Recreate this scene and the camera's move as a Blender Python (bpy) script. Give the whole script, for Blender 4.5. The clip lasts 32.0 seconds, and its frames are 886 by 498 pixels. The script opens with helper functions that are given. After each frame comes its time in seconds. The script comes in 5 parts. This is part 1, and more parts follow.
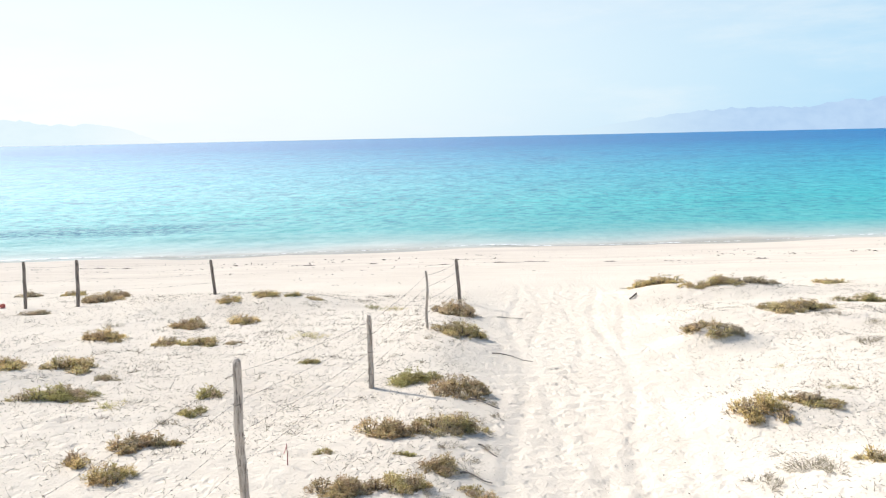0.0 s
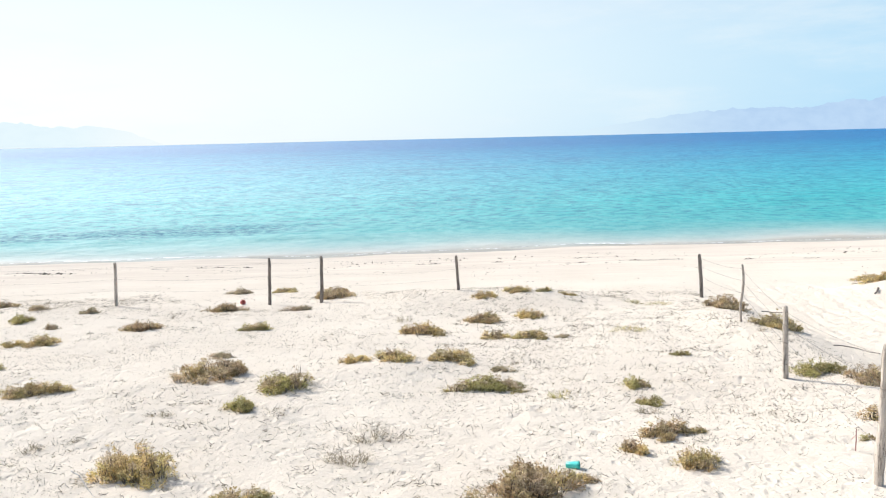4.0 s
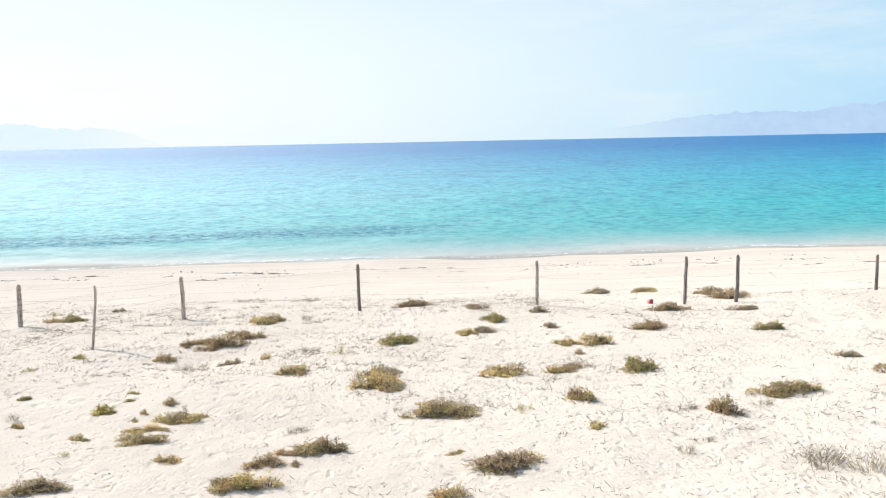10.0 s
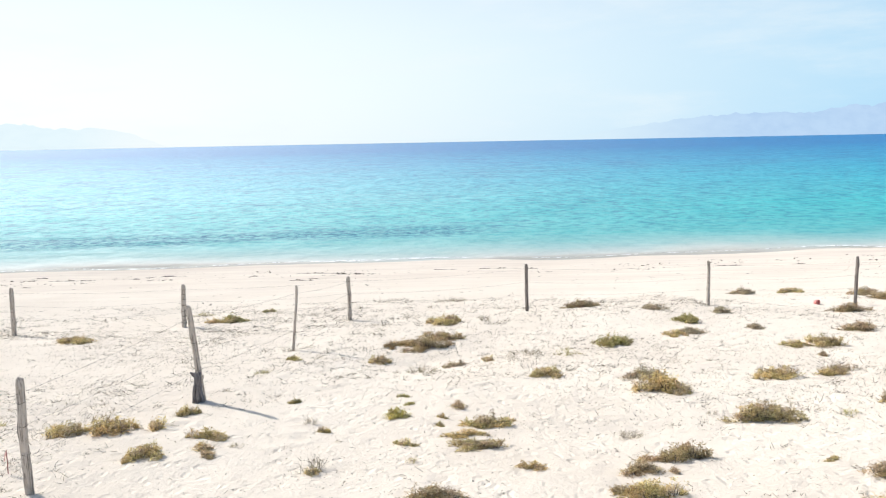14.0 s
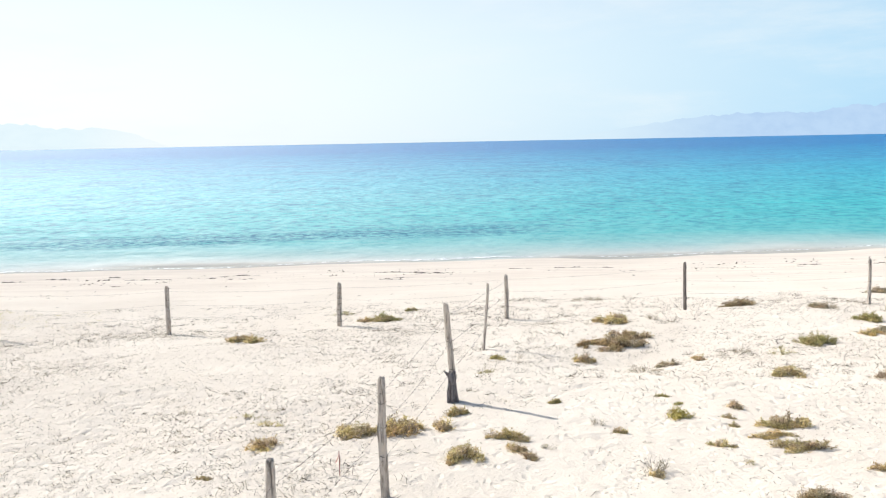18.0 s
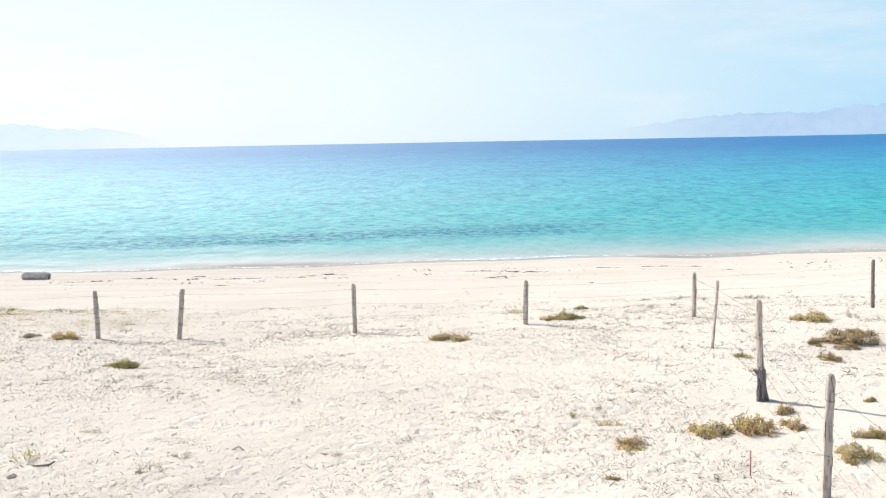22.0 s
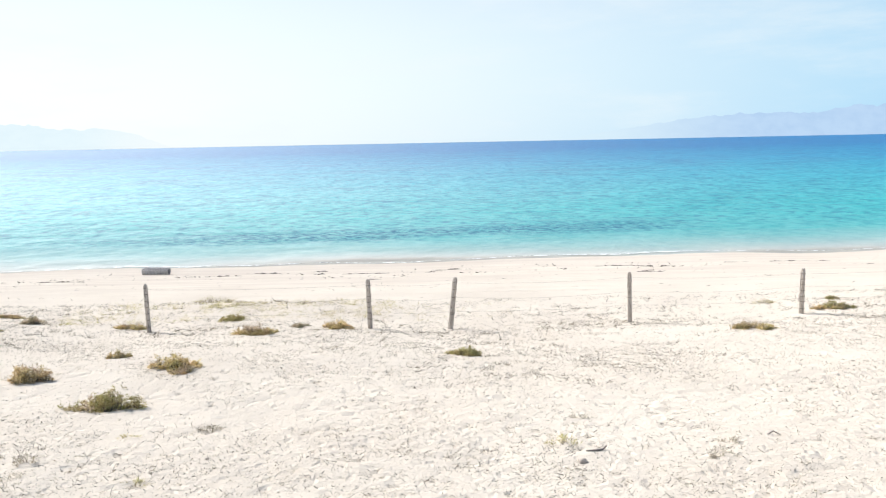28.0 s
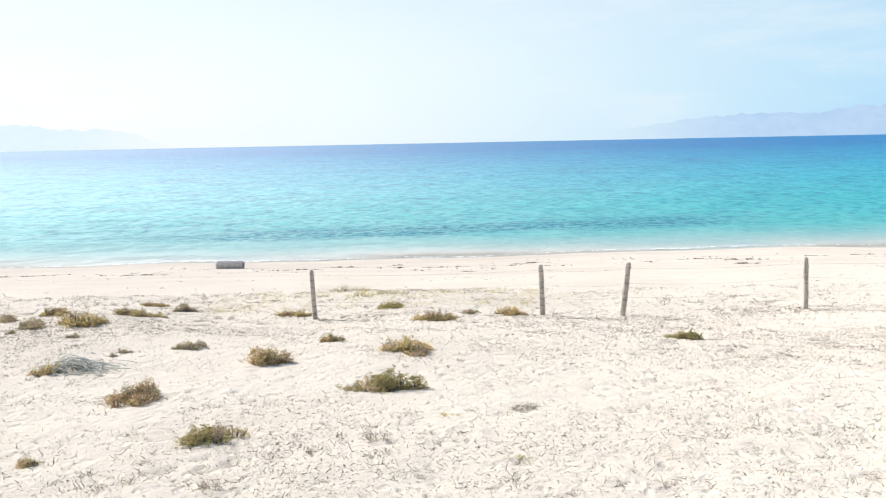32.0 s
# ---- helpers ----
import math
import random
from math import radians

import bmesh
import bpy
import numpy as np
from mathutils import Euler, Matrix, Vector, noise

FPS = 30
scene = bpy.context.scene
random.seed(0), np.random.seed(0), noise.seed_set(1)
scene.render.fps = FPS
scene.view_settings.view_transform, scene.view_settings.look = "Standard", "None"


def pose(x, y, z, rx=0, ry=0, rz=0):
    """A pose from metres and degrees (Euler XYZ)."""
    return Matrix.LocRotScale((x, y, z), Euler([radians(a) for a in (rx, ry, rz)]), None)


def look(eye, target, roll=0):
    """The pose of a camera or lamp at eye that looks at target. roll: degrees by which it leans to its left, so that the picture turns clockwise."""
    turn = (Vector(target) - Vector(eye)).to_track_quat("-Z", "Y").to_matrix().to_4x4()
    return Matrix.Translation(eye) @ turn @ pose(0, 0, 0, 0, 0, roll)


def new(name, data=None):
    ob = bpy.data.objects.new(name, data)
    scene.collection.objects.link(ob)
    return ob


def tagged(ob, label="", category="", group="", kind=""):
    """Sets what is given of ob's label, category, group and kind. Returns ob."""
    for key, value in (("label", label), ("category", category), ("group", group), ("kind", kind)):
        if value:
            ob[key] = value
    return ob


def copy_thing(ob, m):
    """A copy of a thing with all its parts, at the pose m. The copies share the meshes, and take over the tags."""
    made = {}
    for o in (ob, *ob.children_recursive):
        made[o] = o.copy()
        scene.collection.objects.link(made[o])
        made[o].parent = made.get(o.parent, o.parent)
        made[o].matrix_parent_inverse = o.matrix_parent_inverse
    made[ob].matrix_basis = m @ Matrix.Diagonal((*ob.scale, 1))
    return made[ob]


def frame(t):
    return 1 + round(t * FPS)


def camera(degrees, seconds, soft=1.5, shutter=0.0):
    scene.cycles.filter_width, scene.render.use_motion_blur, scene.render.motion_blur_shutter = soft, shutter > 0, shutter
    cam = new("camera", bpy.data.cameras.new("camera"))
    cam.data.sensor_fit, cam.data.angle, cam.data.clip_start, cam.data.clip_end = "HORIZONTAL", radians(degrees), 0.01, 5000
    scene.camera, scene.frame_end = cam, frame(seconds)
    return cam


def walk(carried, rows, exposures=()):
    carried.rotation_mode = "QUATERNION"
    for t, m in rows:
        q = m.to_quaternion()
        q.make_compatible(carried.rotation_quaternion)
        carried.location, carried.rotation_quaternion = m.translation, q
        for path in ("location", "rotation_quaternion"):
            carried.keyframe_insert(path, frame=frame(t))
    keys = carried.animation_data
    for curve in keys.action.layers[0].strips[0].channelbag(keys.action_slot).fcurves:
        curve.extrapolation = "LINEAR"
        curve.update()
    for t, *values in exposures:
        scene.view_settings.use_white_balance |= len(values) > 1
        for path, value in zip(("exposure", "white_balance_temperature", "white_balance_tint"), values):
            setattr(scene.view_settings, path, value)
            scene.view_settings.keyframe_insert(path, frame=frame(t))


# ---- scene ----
cam = camera(55.19, 32.0, 1.15)
PATH = [
    (0.0, (-0.000, -0.000, 4.528), (0.009, 19.825, 1.886), -1.21),
    (0.5, (-0.604, 0.001, 4.528), (-0.595, 19.826, 1.888), -1.23),
    (1.0, (-1.238, 0.001, 4.530), (-1.235, 19.826, 1.891), -1.25),
    (1.5, (-1.929, 0.004, 4.534), (-1.928, 19.829, 1.897), -1.28),
    (2.0, (-2.680, 0.009, 4.534), (-2.680, 19.835, 1.899), -1.32),
    (2.5, (-3.505, 0.010, 4.525), (-3.511, 19.837, 1.896), -1.32),
    (4.5, (-7.654, -0.124, 4.550), (-7.642, 19.705, 1.942), -1.35),
    (5.0, (-8.736, -0.123, 4.574), (-8.722, 19.707, 1.972), -1.35),
    (5.5, (-9.795, -0.127, 4.597), (-9.781, 19.705, 2.006), -1.29),
    (6.0, (-10.832, -0.132, 4.612), (-10.823, 19.701, 2.032), -1.22),
    (6.5, (-11.852, -0.133, 4.621), (-11.854, 19.700, 2.045), -1.21),
    (7.0, (-12.842, -0.122, 4.629), (-12.844, 19.712, 2.057), -1.21),
    (7.5, (-13.817, -0.095, 4.632), (-13.818, 19.739, 2.064), -1.20),
    (8.0, (-14.749, -0.051, 4.629), (-14.751, 19.784, 2.064), -1.19),
    (8.5, (-15.611, 0.015, 4.623), (-15.611, 19.851, 2.063), -1.18),
    (9.0, (-16.383, 0.096, 4.617), (-16.379, 19.932, 2.060), -1.17),
    (9.5, (-17.071, 0.175, 4.615), (-17.070, 20.012, 2.063), -1.16),
    (10.0, (-17.678, 0.240, 4.615), (-17.679, 20.077, 2.068), -1.15),
    (10.5, (-18.271, 0.300, 4.616), (-18.275, 20.137, 2.070), -1.14),
    (11.0, (-18.858, 0.358, 4.617), (-18.865, 20.195, 2.073), -1.12),
    (11.5, (-19.441, 0.411, 4.616), (-19.452, 20.249, 2.074), -1.11),
    (12.0, (-20.006, 0.456, 4.616), (-20.017, 20.294, 2.075), -1.09),
    (12.5, (-20.552, 0.499, 4.619), (-20.562, 20.338, 2.080), -1.07),
    (13.0, (-21.074, 0.542, 4.622), (-21.082, 20.380, 2.085), -1.06),
    (13.5, (-21.576, 0.583, 4.623), (-21.570, 20.422, 2.087), -1.07),
    (14.0, (-22.066, 0.631, 4.620), (-22.042, 20.470, 2.087), -1.08),
    (14.5, (-22.551, 0.687, 4.617), (-22.516, 20.526, 2.086), -1.10),
    (16.5, (-24.417, 0.838, 4.603), (-24.425, 20.677, 2.070), -1.08),
    (17.0, (-24.933, 0.867, 4.598), (-24.943, 20.706, 2.065), -1.08),
    (17.5, (-25.465, 0.898, 4.599), (-25.470, 20.737, 2.065), -1.08),
    (18.0, (-26.022, 0.931, 4.603), (-26.023, 20.769, 2.068), -1.08),
    (18.5, (-26.601, 0.963, 4.602), (-26.602, 20.801, 2.067), -1.07),
    (19.0, (-27.172, 0.995, 4.598), (-27.173, 20.834, 2.062), -1.07),
    (19.5, (-27.743, 1.031, 4.593), (-27.737, 20.870, 2.058), -1.07),
    (20.0, (-28.327, 1.068, 4.588), (-28.321, 20.907, 2.054), -1.07),
    (20.5, (-28.914, 1.103, 4.592), (-28.913, 20.942, 2.059), -1.08),
    (21.0, (-29.494, 1.134, 4.594), (-29.498, 20.973, 2.061), -1.08),
    (21.5, (-30.073, 1.160, 4.593), (-30.086, 20.999, 2.062), -1.08),
    (22.0, (-30.646, 1.184, 4.587), (-30.661, 21.023, 2.056), -1.08),
    (22.5, (-31.230, 1.210, 4.571), (-31.244, 21.049, 2.041), -1.08),
    (23.0, (-31.807, 1.235, 4.532), (-31.811, 21.075, 2.003), -1.09),
    (23.5, (-32.381, 1.271, 4.524), (-32.377, 21.111, 1.996), -1.09),
    (24.0, (-32.939, 1.313, 4.526), (-32.933, 21.153, 1.998), -1.09),
    (24.5, (-33.478, 1.356, 4.522), (-33.472, 21.196, 1.995), -1.10),
    (25.0, (-34.004, 1.401, 4.515), (-33.998, 21.241, 1.989), -1.10),
    (25.5, (-34.528, 1.444, 4.509), (-34.524, 21.284, 1.983), -1.10),
    (27.5, (-36.711, 1.604, 4.386), (-36.714, 21.444, 1.863), -1.12),
    (28.0, (-37.280, 1.661, 4.340), (-37.283, 21.501, 1.818), -1.12),
    (28.5, (-37.832, 1.714, 4.255), (-37.831, 21.554, 1.733), -1.12),
    (29.0, (-38.383, 1.771, 4.201), (-38.383, 21.612, 1.681), -1.12),
    (29.5, (-38.927, 1.824, 4.150), (-38.925, 21.665, 1.631), -1.13),
    (30.0, (-39.454, 1.875, 4.124), (-39.452, 21.716, 1.607), -1.13),
    (30.5, (-39.956, 1.923, 4.087), (-39.956, 21.764, 1.571), -1.13),
    (31.0, (-40.436, 1.974, 4.068), (-40.446, 21.816, 1.554), -1.13),
    (31.5, (-40.856, 2.025, 4.053), (-40.868, 21.866, 1.540), -1.13),
    (32.0, (-41.280, 2.067, 4.000), (-41.298, 21.909, 1.489), -1.13),
]
walk(cam, [(t, look(eye, target, roll)) for t, eye, target, roll in PATH])

# ---- light ----
SUN_ELEVATION, SUN_TURN = radians(38), radians(-54)
scene.view_settings.exposure = 0.5

world = bpy.data.worlds.new("world")
scene.world = world
world.use_nodes = True
wn, wl = world.node_tree.nodes, world.node_tree.links
sky = wn.new("ShaderNodeTexSky")
sky.sky_type = 'NISHITA'
sky.sun_disc = False
sky.sun_elevation = SUN_ELEVATION
sky.sun_rotation = SUN_TURN
sky.air_density, sky.dust_density, sky.ozone_density = 1.0, 0.7, 3.0
coord = wn.new("ShaderNodeTexCoord")
split = wn.new("ShaderNodeSeparateXYZ")
wl.new(coord.outputs["Generated"], split.inputs[0])
# sea haze low over the horizon
low = wn.new("ShaderNodeMapRange")
low.interpolation_type = 'SMOOTHSTEP'
low.inputs[1].default_value, low.inputs[2].default_value = -0.02, 0.5
low.inputs[3].default_value, low.inputs[4].default_value = 0.95, 0.0
wl.new(split.outputs[2], low.inputs[0])
haze = wn.new("ShaderNodeMix")
haze.data_type = 'RGBA'
# forward scatter: the haze whitens towards the sun
facing = wn.new("ShaderNodeVectorMath")
facing.operation = 'DOT_PRODUCT'
facing.inputs[1].default_value = (math.sin(SUN_TURN) * math.cos(SUN_ELEVATION), math.cos(SUN_TURN) * math.cos(SUN_ELEVATION), math.sin(SUN_ELEVATION))
wl.new(coord.outputs["Generated"], facing.inputs[0])
scatter = wn.new("ShaderNodeMapRange")
scatter.interpolation_type = 'SMOOTHSTEP'
scatter.inputs[1].default_value, scatter.inputs[2].default_value = -0.12, 0.76
wl.new(facing.outputs["Value"], scatter.inputs[0])
air = wn.new("ShaderNodeMix")
air.data_type = 'RGBA'
air.inputs["A"].default_value, air.inputs["B"].default_value = (2.5, 4.95, 7.0, 1), (7.0, 7.4, 7.4, 1)
wl.new(scatter.outputs[0], air.inputs["Factor"])
wl.new(air.outputs["Result"], haze.inputs["B"])
wl.new(low.outputs[0], haze.inputs["Factor"])
wl.new(sky.outputs[0], haze.inputs["A"])
# thin high cloud, drawn out across the sky
stretch = wn.new("ShaderNodeMapping")
stretch.inputs["Scale"].default_value = (2.2, 1.2, 9.0)
stretch.inputs["Rotation"].default_value = (0, 0.16, 0)
wl.new(coord.outputs["Generated"], stretch.inputs[0])
cirrus = wn.new("ShaderNodeTexNoise")
cirrus.inputs["Scale"].default_value, cirrus.inputs["Detail"].default_value, cirrus.inputs["Roughness"].default_value = 2.1, 7, 0.62
wl.new(stretch.outputs[0], cirrus.inputs["Vector"])
veil = wn.new("ShaderNodeMapRange")
veil.interpolation_type = 'SMOOTHSTEP'
veil.inputs[1].default_value, veil.inputs[2].default_value = 0.44, 0.78
veil.inputs[3].default_value, veil.inputs[4].default_value = 0.0, 0.5
wl.new(cirrus.outputs["Fac"], veil.inputs[0])
cloud = wn.new("ShaderNodeMix")
cloud.data_type = 'RGBA'
cloud.inputs["B"].default_value = (6.3, 6.8, 7.0, 1)
wl.new(veil.outputs[0], cloud.inputs["Factor"])
wl.new(haze.outputs["Result"], cloud.inputs["A"])
# added bright ring round the sun, mostly out of view, to whiten the sea's reflection
ring = wn.new("ShaderNodeMapRange")
ring.interpolation_type = 'SMOOTHSTEP'
ring.inputs[1].default_value, ring.inputs[2].default_value = 0.80, 1.03
wl.new(facing.outputs["Value"], ring.inputs[0])
glare = wn.new("ShaderNodeMix")
glare.data_type, glare.blend_type = 'RGBA', 'ADD'
glare.inputs["B"].default_value = (20, 19.6, 18.8, 1)
wl.new(ring.outputs[0], glare.inputs["Factor"])
wl.new(cloud.outputs["Result"], glare.inputs["A"])
wl.new(glare.outputs["Result"], wn["Background"].inputs[0])
wn["Background"].inputs[1].default_value = 0.1

sun = new("sun", bpy.data.lights.new("sun", "SUN"))
sun.data.energy, sun.data.angle, sun.data.color = 4.0, radians(0.53), (1.0, 0.955, 0.88)
towards = Vector((math.sin(SUN_TURN) * math.cos(SUN_ELEVATION), math.cos(SUN_TURN) * math.cos(SUN_ELEVATION), math.sin(SUN_ELEVATION)))
sun.matrix_world = look(towards * 60, (0, 0, 0))


# ---- materials ----
class Shader:
    """A node material with a Principled shader, and short ways to add to it."""

    def __init__(self, name, rough=0.8, specular=0.3, metal=0.0):
        self.m = bpy.data.materials.new(name)
        self.m.use_nodes = True
        self.n, self.l = self.m.node_tree.nodes, self.m.node_tree.links
        self.p = self.n["Principled BSDF"]
        self.p.inputs["Roughness"].default_value = rough
        self.p.inputs["Specular IOR Level"].default_value = specular
        self.p.inputs["Metallic"].default_value = metal

    def node(self, kind, **values):
        made = self.n.new(kind)
        for key, value in values.items():
            made.inputs[key.replace("_", " ")].default_value = value
        return made

    def link(self, a, b):
        self.l.new(a, b)

    def place(self, scale=(1, 1, 1), own=False):
        c = self.n.new("ShaderNodeTexCoord") if own else self.n.new("ShaderNodeNewGeometry")
        m = self.node("ShaderNodeMapping", Scale=scale)
        self.link(c.outputs["Object" if own else "Position"], m.inputs[0])
        return m.outputs[0]

    def noise(self, scale, detail=4.0, rough=0.55, at=None):
        t = self.node("ShaderNodeTexNoise", Scale=scale, Detail=detail, Roughness=rough)
        self.link(at if at is not None else self.place(), t.inputs["Vector"])
        return t.outputs["Fac"]

    def ramp(self, value, *stops):
        r = self.n.new("ShaderNodeValToRGB")
        e = r.color_ramp.elements
        while len(e) < len(stops):
            e.new(0.5)
        for k, (at, c) in zip(e, stops):
            k.position, k.color = at, (*c, 1) if len(c) == 3 else c
        self.link(value, r.inputs[0])
        return r.outputs[0]

    def grey(self, value, a, b, lo=0.0, hi=1.0):
        r = self.n.new("ShaderNodeMapRange")
        r.interpolation_type = 'SMOOTHSTEP'
        for i, v in enumerate((a, b, lo, hi)):
            r.inputs[i + 1].default_value = v
        self.link(value, r.inputs[0])
        return r.outputs[0]

    def maths(self, how, a, b=0.0):
        k = self.n.new("ShaderNodeMath")
        k.operation = how
        for i, v in enumerate((a, b)):
            if isinstance(v, (int, float)):
                k.inputs[i].default_value = v
            else:
                self.link(v, k.inputs[i])
        return k.outputs[0]

    def mix(self, factor, a, b, how='MIX'):
        k = self.n.new("ShaderNodeMix")
        k.data_type, k.blend_type = 'RGBA', how
        for key, v in (("Factor", factor), ("A", a), ("B", b)):
            if isinstance(v, (int, float)):
                k.inputs[key].default_value = v
            elif isinstance(v, tuple):
                k.inputs[key].default_value = (*v, 1)
            else:
                self.link(v, k.inputs[key])
        return k.outputs["Result"]

    def colour(self, out):
        self.link(out, self.p.inputs["Base Color"])
        return self

    def bump(self, *heights):
        last = None
        for height, strength, distance in heights:
            b = self.node("ShaderNodeBump", Strength=strength, Distance=distance)
            self.link(height, b.inputs["Height"])
            if last is not None:
                self.link(last, b.inputs["Normal"])
            last = b.outputs[0]
        self.link(last, self.p.inputs["Normal"])
        return self


def sand_material():
    s = Shader("pale_sand", 0.95, 0.15)
    s.p.inputs["Diffuse Roughness"].default_value = 0.3
    broad, mid, fine = s.noise(0.35, 5), s.noise(3.2, 6, 0.65), s.noise(95, 3, 0.7)
    c = s.ramp(broad, (0.3, (0.685, 0.606, 0.512)), (0.7, (0.755, 0.676, 0.575)))
    c = s.mix(s.grey(mid, 0.52, 0.74, 0, 0.5), c, (0.64, 0.567, 0.468))
    c = s.mix(s.grey(fine, 0.55, 0.78, 0, 0.35), c, (0.42, 0.37, 0.31))
    # shell grit and dead stalk crumbs
    crumbs = s.grey(s.noise(24, 2, 0.5, s.place((1, 1.8, 1))), 0.685, 0.74, 0, 0.75)
    c = s.mix(s.maths('MULTIPLY', crumbs, s.grey(s.noise(0.9, 3), 0.42, 0.62)), c, (0.25, 0.21, 0.17))
    # paler and greyer streaks along the open beach
    geo = s.n.new("ShaderNodeNewGeometry")
    xyz = s.n.new("ShaderNodeSeparateXYZ")
    s.link(geo.outputs["Position"], xyz.inputs[0])
    streak = s.grey(s.noise(0.9, 5, 0.65, s.place((0.1, 1, 1))), 0.42, 0.66, 0.1, 0.75)
    c = s.mix(s.maths('MULTIPLY', streak, s.grey(xyz.outputs[1], 26, 38)), c, (0.6, 0.515, 0.44))
    # wet by the last waves
    damp = s.grey(s.maths('ADD', xyz.outputs[2], s.maths('MULTIPLY', s.noise(0.5, 4), 0.3)), -2.6, -1.9, 0.3, 0.0)
    c = s.mix(damp, c, (0.57, 0.5, 0.44))
    s.colour(c)
    # old footprints and wind hollows, half filled
    at = s.place((1, 0.72, 1))
    wander = s.n.new("ShaderNodeVectorMath")
    bent = s.node("ShaderNodeTexNoise", Scale=3.0, Detail=2.0)
    s.link(at, bent.inputs["Vector"])
    grown = s.n.new("ShaderNodeVectorMath")
    grown.operation = 'SCALE'
    grown.inputs[3].default_value = 0.22
    s.link(bent.outputs["Color"], grown.inputs[0])
    s.link(at, wander.inputs[0])
    s.link(grown.outputs[0], wander.inputs[1])
    cell = s.node("ShaderNodeTexVoronoi", Scale=6.2)
    s.link(wander.outputs[0], cell.inputs["Vector"])
    dent = s.grey(cell.outputs["Distance"], 0.08, 0.42)
    few = s.grey(s.noise(1.1, 3, 0.6), 0.34, 0.54)
    dent = s.maths('ADD', s.maths('MULTIPLY', s.maths('SUBTRACT', dent, 1.0), few), 1.0)
    s.bump((dent, 0.36, 0.045), (s.noise(8.5, 5, 0.62), 0.35, 0.05), (s.noise(19, 4, 0.6, s.place((1, 1.5, 1))), 0.66, 0.026), (s.noise(46, 3, 0.6), 0.5, 0.008), (fine, 0.25, 0.004))
    return s.m


def sea_material():
    s = Shader("clear_sea_water", 0.5, 0.0)
    s.p.inputs["Diffuse Roughness"].default_value = 0.5
    geo = s.n.new("ShaderNodeNewGeometry")
    xyz = s.n.new("ShaderNodeSeparateXYZ")
    s.link(geo.outputs["Position"], xyz.inputs[0])
    x, y = xyz.outputs[0], xyz.outputs[1]
    out = s.maths('SUBTRACT', s.maths('SUBTRACT', y, s.maths('MULTIPLY', x, 0.06)), 54.2)
    out = s.maths('ADD', out, s.maths('MULTIPLY', s.maths('SUBTRACT', s.noise(0.045, 3), 0.5), 9))
    far = s.maths('POWER', s.maths('MAXIMUM', s.maths('DIVIDE', out, 600), 0.0), 0.5)
    c = s.ramp(far, (0.0, (0.58, 0.54, 0.47)), (0.05, (0.46, 0.5, 0.46)), (0.09, (0.27, 0.45, 0.43)), (0.14, (0.07, 0.41, 0.41)), (0.25, (0.01, 0.435, 0.445)),
               (0.4, (0.0, 0.405, 0.49)), (0.6, (0.0, 0.315, 0.49)), (1.0, (0.0, 0.215, 0.45)))
    # weed bed on the bottom, along the shore
    along = s.maths('ADD', s.maths('MULTIPLY', x, 0.155), 73.1)
    from_bed = s.maths('ABSOLUTE', s.maths('SUBTRACT', y, along))
    from_bed = s.maths('ADD', from_bed, s.maths('MULTIPLY', s.maths('SUBTRACT', s.noise(0.3, 5, 0.7, s.place((0.35, 1, 1))), 0.5), 10))
    bed = s.grey(from_bed, 1.5, 6.5, 1.0, 0)
    bed = s.maths('MULTIPLY', bed, s.maths('MULTIPLY', s.grey(x, -74, -48, 0.1, 1), s.grey(x, -23, -13.5, 1, 0)))
    bed = s.maths('MULTIPLY', bed, s.grey(s.noise(1.5, 6, 0.75, s.place((1.0, 1, 1))), 0.44, 0.58, 0.1, 1))
    c = s.mix(s.maths('MULTIPLY', bed, 0.8), c, (0.012, 0.12, 0.23))
    # wind chop: wavelets close in, longer waves and cat's paws farther out; their shading is painted into the colour
    chop = s.noise(1.8, 5, 0.68, s.place((0.55, 0.5, 1)))
    wide = s.noise(0.45, 6, 0.72, s.place((0.8, 0.4, 1)))
    paws = s.noise(0.06, 7, 0.7, s.place((0.8, 1, 1)))
    c = s.mix(s.grey(out, 2, 24, 0.08, 1.0), c, s.ramp(chop, (0.37, (0.25, 0.52, 0.7)), (0.53, (1, 1, 1))), 'MULTIPLY')
    c = s.mix(s.grey(out, 10, 60), c, s.ramp(wide, (0.36, (0.5, 0.7, 0.82)), (0.52, (1, 1, 1))), 'MULTIPLY')
    c = s.mix(s.grey(out, 40, 160, 0.3, 1.0), c, s.ramp(paws, (0.36, (0.6, 0.74, 0.84)), (0.54, (1, 1, 1))), 'MULTIPLY')
    s.colour(c)
    ripple = s.noise(4.2, 3, 0.6, s.place((0.6, 1, 1)))
    s.bump((paws, 0.5, 1.5), (s.maths('MULTIPLY', chop, s.grey(out, 0, 20, 0.25, 1.0)), 0.2, 0.4), (ripple, 0.25, 0.05))
    gloss = s.node("ShaderNodeBsdfGlossy", Roughness=0.86)
    gloss.distribution = 'BECKMANN'
    gloss.inputs[0].default_value = (0.94, 0.99, 1.0, 1)
    s.link(s.p.inputs["Normal"].links[0].from_socket, gloss.inputs["Normal"])
    weight = s.node("ShaderNodeFresnel", IOR=1.33)
    s.link(s.p.inputs["Normal"].links[0].from_socket, weight.inputs["Normal"])
    wet = s.n.new("ShaderNodeMixShader")
    sheen = s.grey(weight.outputs[0], 0.02, 0.6, 0.04, 0.225)
    # gloss is thinned with distance, in place of long waves hiding their bright slopes
    sheen = s.maths('MULTIPLY', sheen, s.grey(far, 0.3, 0.95, 1.0, 0.85))
